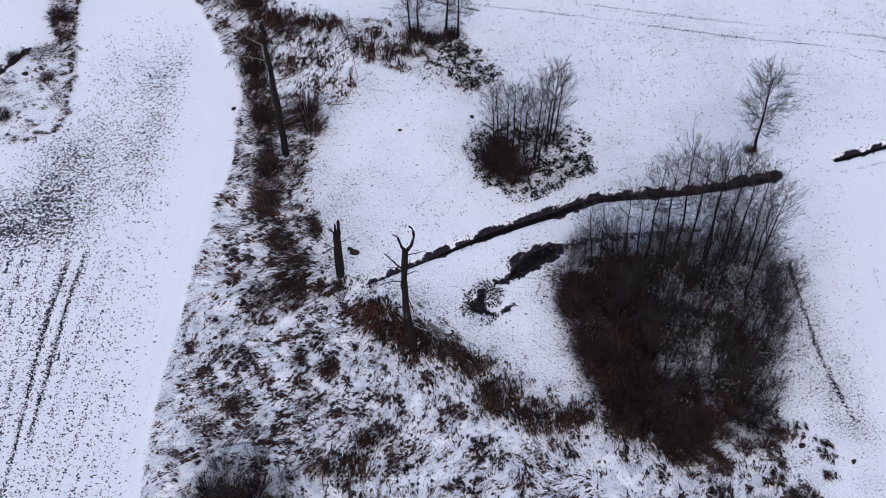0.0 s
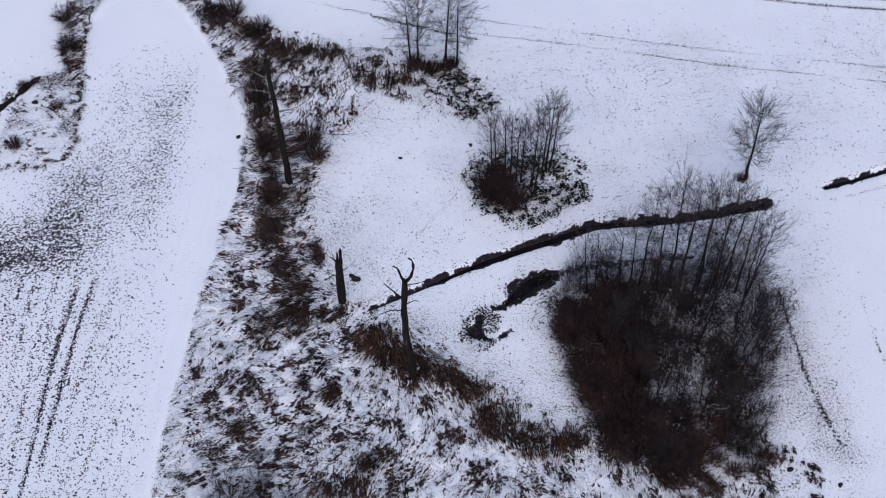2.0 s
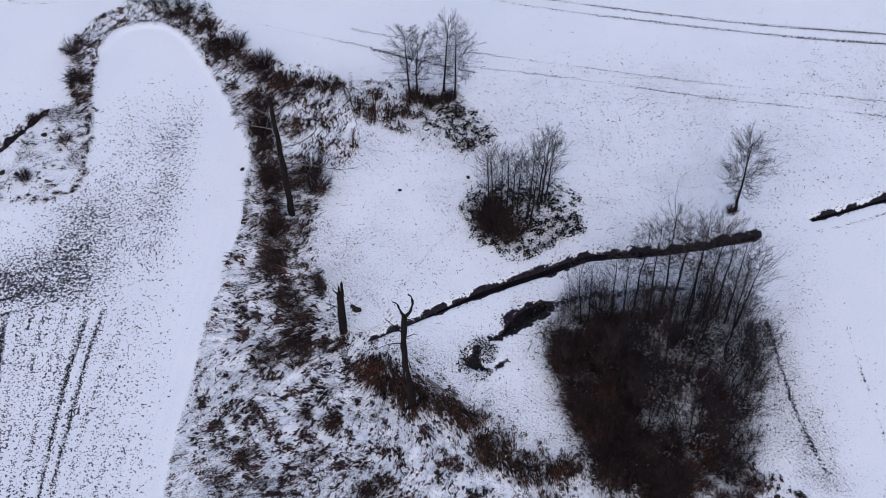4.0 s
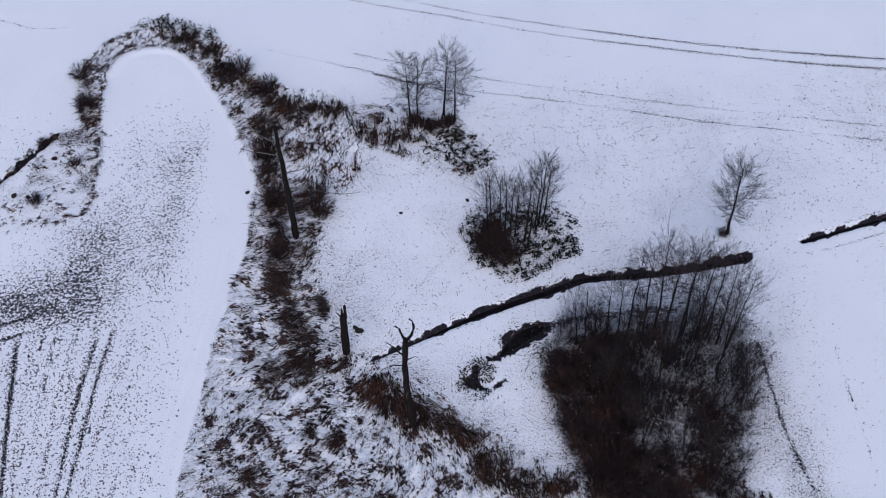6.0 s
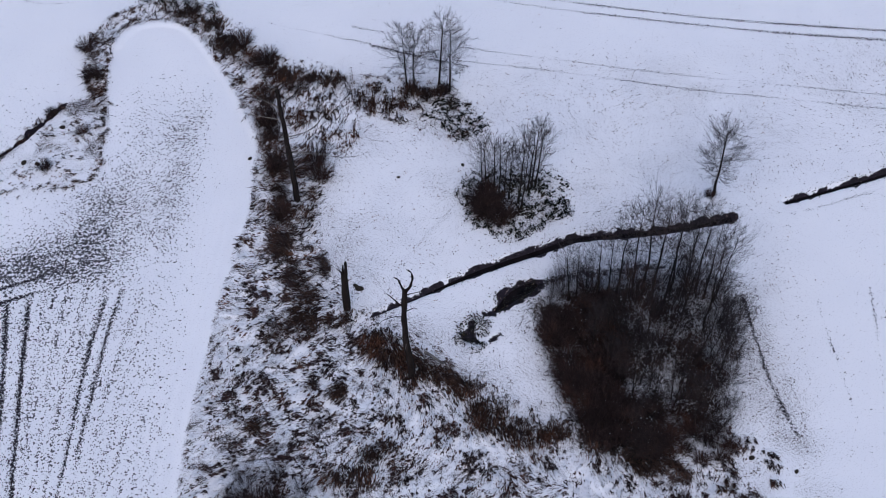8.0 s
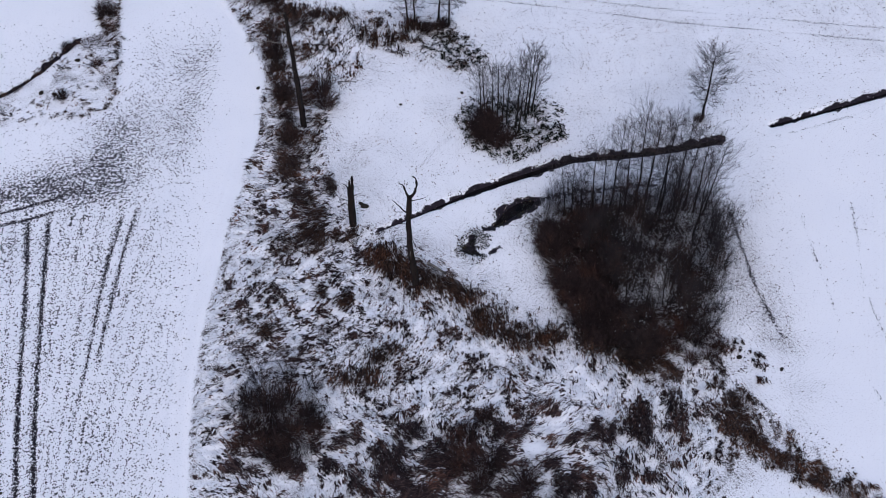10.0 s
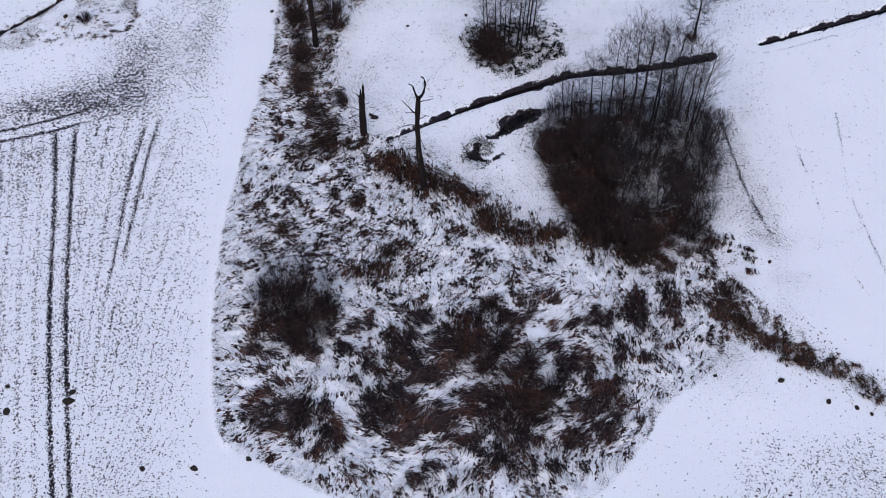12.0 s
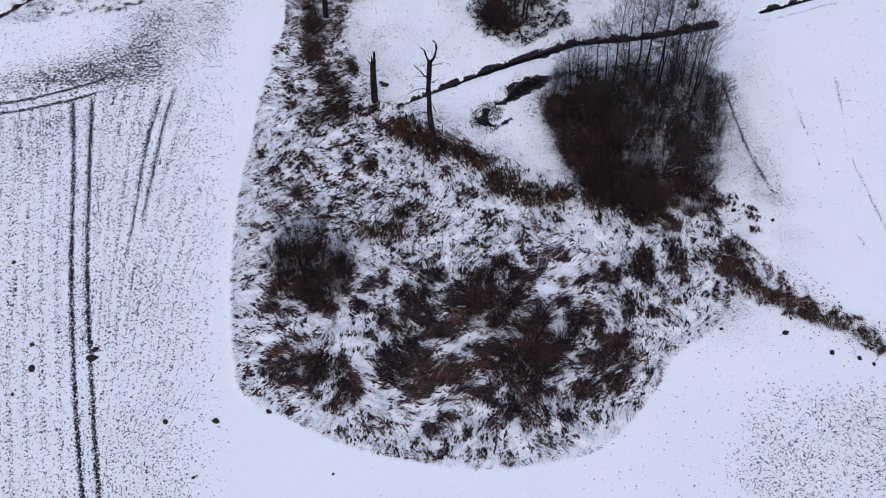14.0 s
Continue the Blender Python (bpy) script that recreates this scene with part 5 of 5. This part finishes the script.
snag("dead_tree", -2.4, 67.0, LINE_A, np.linspace(0.34, 0.18, len(LINE_A)),
     [([(-0.5, 0, 13.4), (-0.8, 0, 14.1), (-0.95, 0, 14.9), (-1.15, 0, 15.2), (-1.5, 0, 15.3)], 0.13, False),
      ([(-0.5, 0, 13.4), (-0.1, 0, 14.1), (0.1, 0, 15.1), (0.0, 0, 16.0), (-0.3, 0, 16.2)], 0.14, False),
      ([(-0.6, 0, 11.2), (-1.2, -0.1, 12.0), (-2.0, -0.2, 13.3)], 0.075, False),
      ([(-0.6, 0, 9.8), (-1.6, -0.1, 10.0), (-2.6, -0.2, 9.7), (-2.9, -0.2, 9.0)], 0.05, False),
      ([(-0.5, 0, 10.6), (0.2, 0.1, 11.0), (0.5, 0.1, 10.8)], 0.05, False),
      ([(-0.5, 0, 13.0), (0.4, 0.1, 13.2), (0.9, 0.2, 13.2)], 0.05, False),
      ([(-0.6, 0, 6.4), (-1.3, -0.1, 6.6), (-1.7, -0.2, 6.0)], 0.05, False)],
     "forked dead tree without bark standing in brown reeds", 5)
LINE_B = curve([(0, 0, 0), (-0.05, 0, 2), (-0.05, 0, 4), (0.0, 0, 6.0)], 0.7)
snag("dead_tree_stump", -8.9, 75.2, LINE_B, np.linspace(0.38, 0.27, len(LINE_B)),
     [([(-0.2, 0, 5.6), (-0.45, 0, 6.1), (-0.75, 0, 6.4)], 0.09, False), ([(0.1, 0, 5.6), (0.16, 0, 6.5), (0.2, 0, 7.3)], 0.2, False), ([(-0.1, 0.1, 5.7), (-0.12, 0.1, 6.3), (-0.1, 0.1, 6.8)], 0.13, False),
      ([(-0.3, 0, 3.8), (-1.0, 0, 4.2), (-1.4, 0, 4.5)], 0.04, False), ([(0.3, 0, 4.6), (0.8, 0, 4.9)], 0.04, False)],
     "broken dead tree stump with a splintered top beside the meadow")


log = Wood(77)
LOG = curve([(-1.3, 69.6, 0.55), (-0.6, 69.2, 0.45), (0.5, 68.4, 0.3)], 0.4)
log.limb(LOG, np.linspace(0.16, 0.1, len(LOG)), 8)
tagged(new("fallen_log", log.mesh("fallen_log", PALEWOOD)), "pale bare log lying in the reeds beside a dead tree", "log")


# ---- molehills and clods ----
def clod_mesh(seed):
    r = rng(seed)
    bm = bmesh.new()
    bmesh.ops.create_icosphere(bm, subdivisions=2, radius=1.0)
    for v in bm.verts:
        v.co *= r.uniform(0.75, 1.15)
        v.co.z *= 0.55
    me = bpy.data.meshes.new("clod")
    bm.to_mesh(me)
    bm.free()
    me.materials.append(CLOD)
    return me


CLODS = [clod_mesh(900 + k) for k in range(4)]
for k, (x, y, s) in enumerate([(-35.4, 41.0, 0.45), (-35.2, 42.0, 0.3), (-40.9, 39.9, 0.35), (-27.7, 33.7, 0.25), (-23.1, 33.7, 0.3), (30.9, 42.6, 0.28), (34.9, 40.2, 0.25), (37.4, 39.5, 0.22),
                               (-18.3, 34.6, 0.25), (-7.8, 77.6, 0.35), (-20.1, 95.2, 0.22), (-19.3, 88.2, 0.3), (2.6, 94.4, 0.2), (-41.3, 42.7, 0.22), (-44.8, 52.9, 0.2), (-36.5, 37.6, 0.24),
                               (-42.2, 37.0, 0.18), (-35.8, 42.9, 0.26), (-39.0, 44.1, 0.15), (-24.6, 27.8, 0.16), (-12.2, 27.9, 0.12), (22.6, 43.1, 0.2), (24.8, 43.2, 0.17), (28.3, 58.3, 0.24), (32.1, 56.9, 0.2),
                               (38.6, 38.8, 0.18), (-8.2, 78.0, 0.22), (-4.2, 92.6, 0.17), (-19.0, 68.5, 0.2), (-44.1, 94.5, 0.3), (-42.6, 94.3, 0.25), (-40.9, 99.8, 0.28)]):
    ob = new("earth_clod", CLODS[k % 4])
    ob.matrix_world = Matrix.Translation((x, y, float(height_at(np.array([x]), np.array([y]))[0]) + 0.1 * s)) @ pose(0, 0, 0, 0, 0, 40 * k) @ Matrix.Diagonal((s * 1.3, s, s, 1))
    tagged(ob, "dark lump of earth lying on thin snow", "clod", "earth clods")
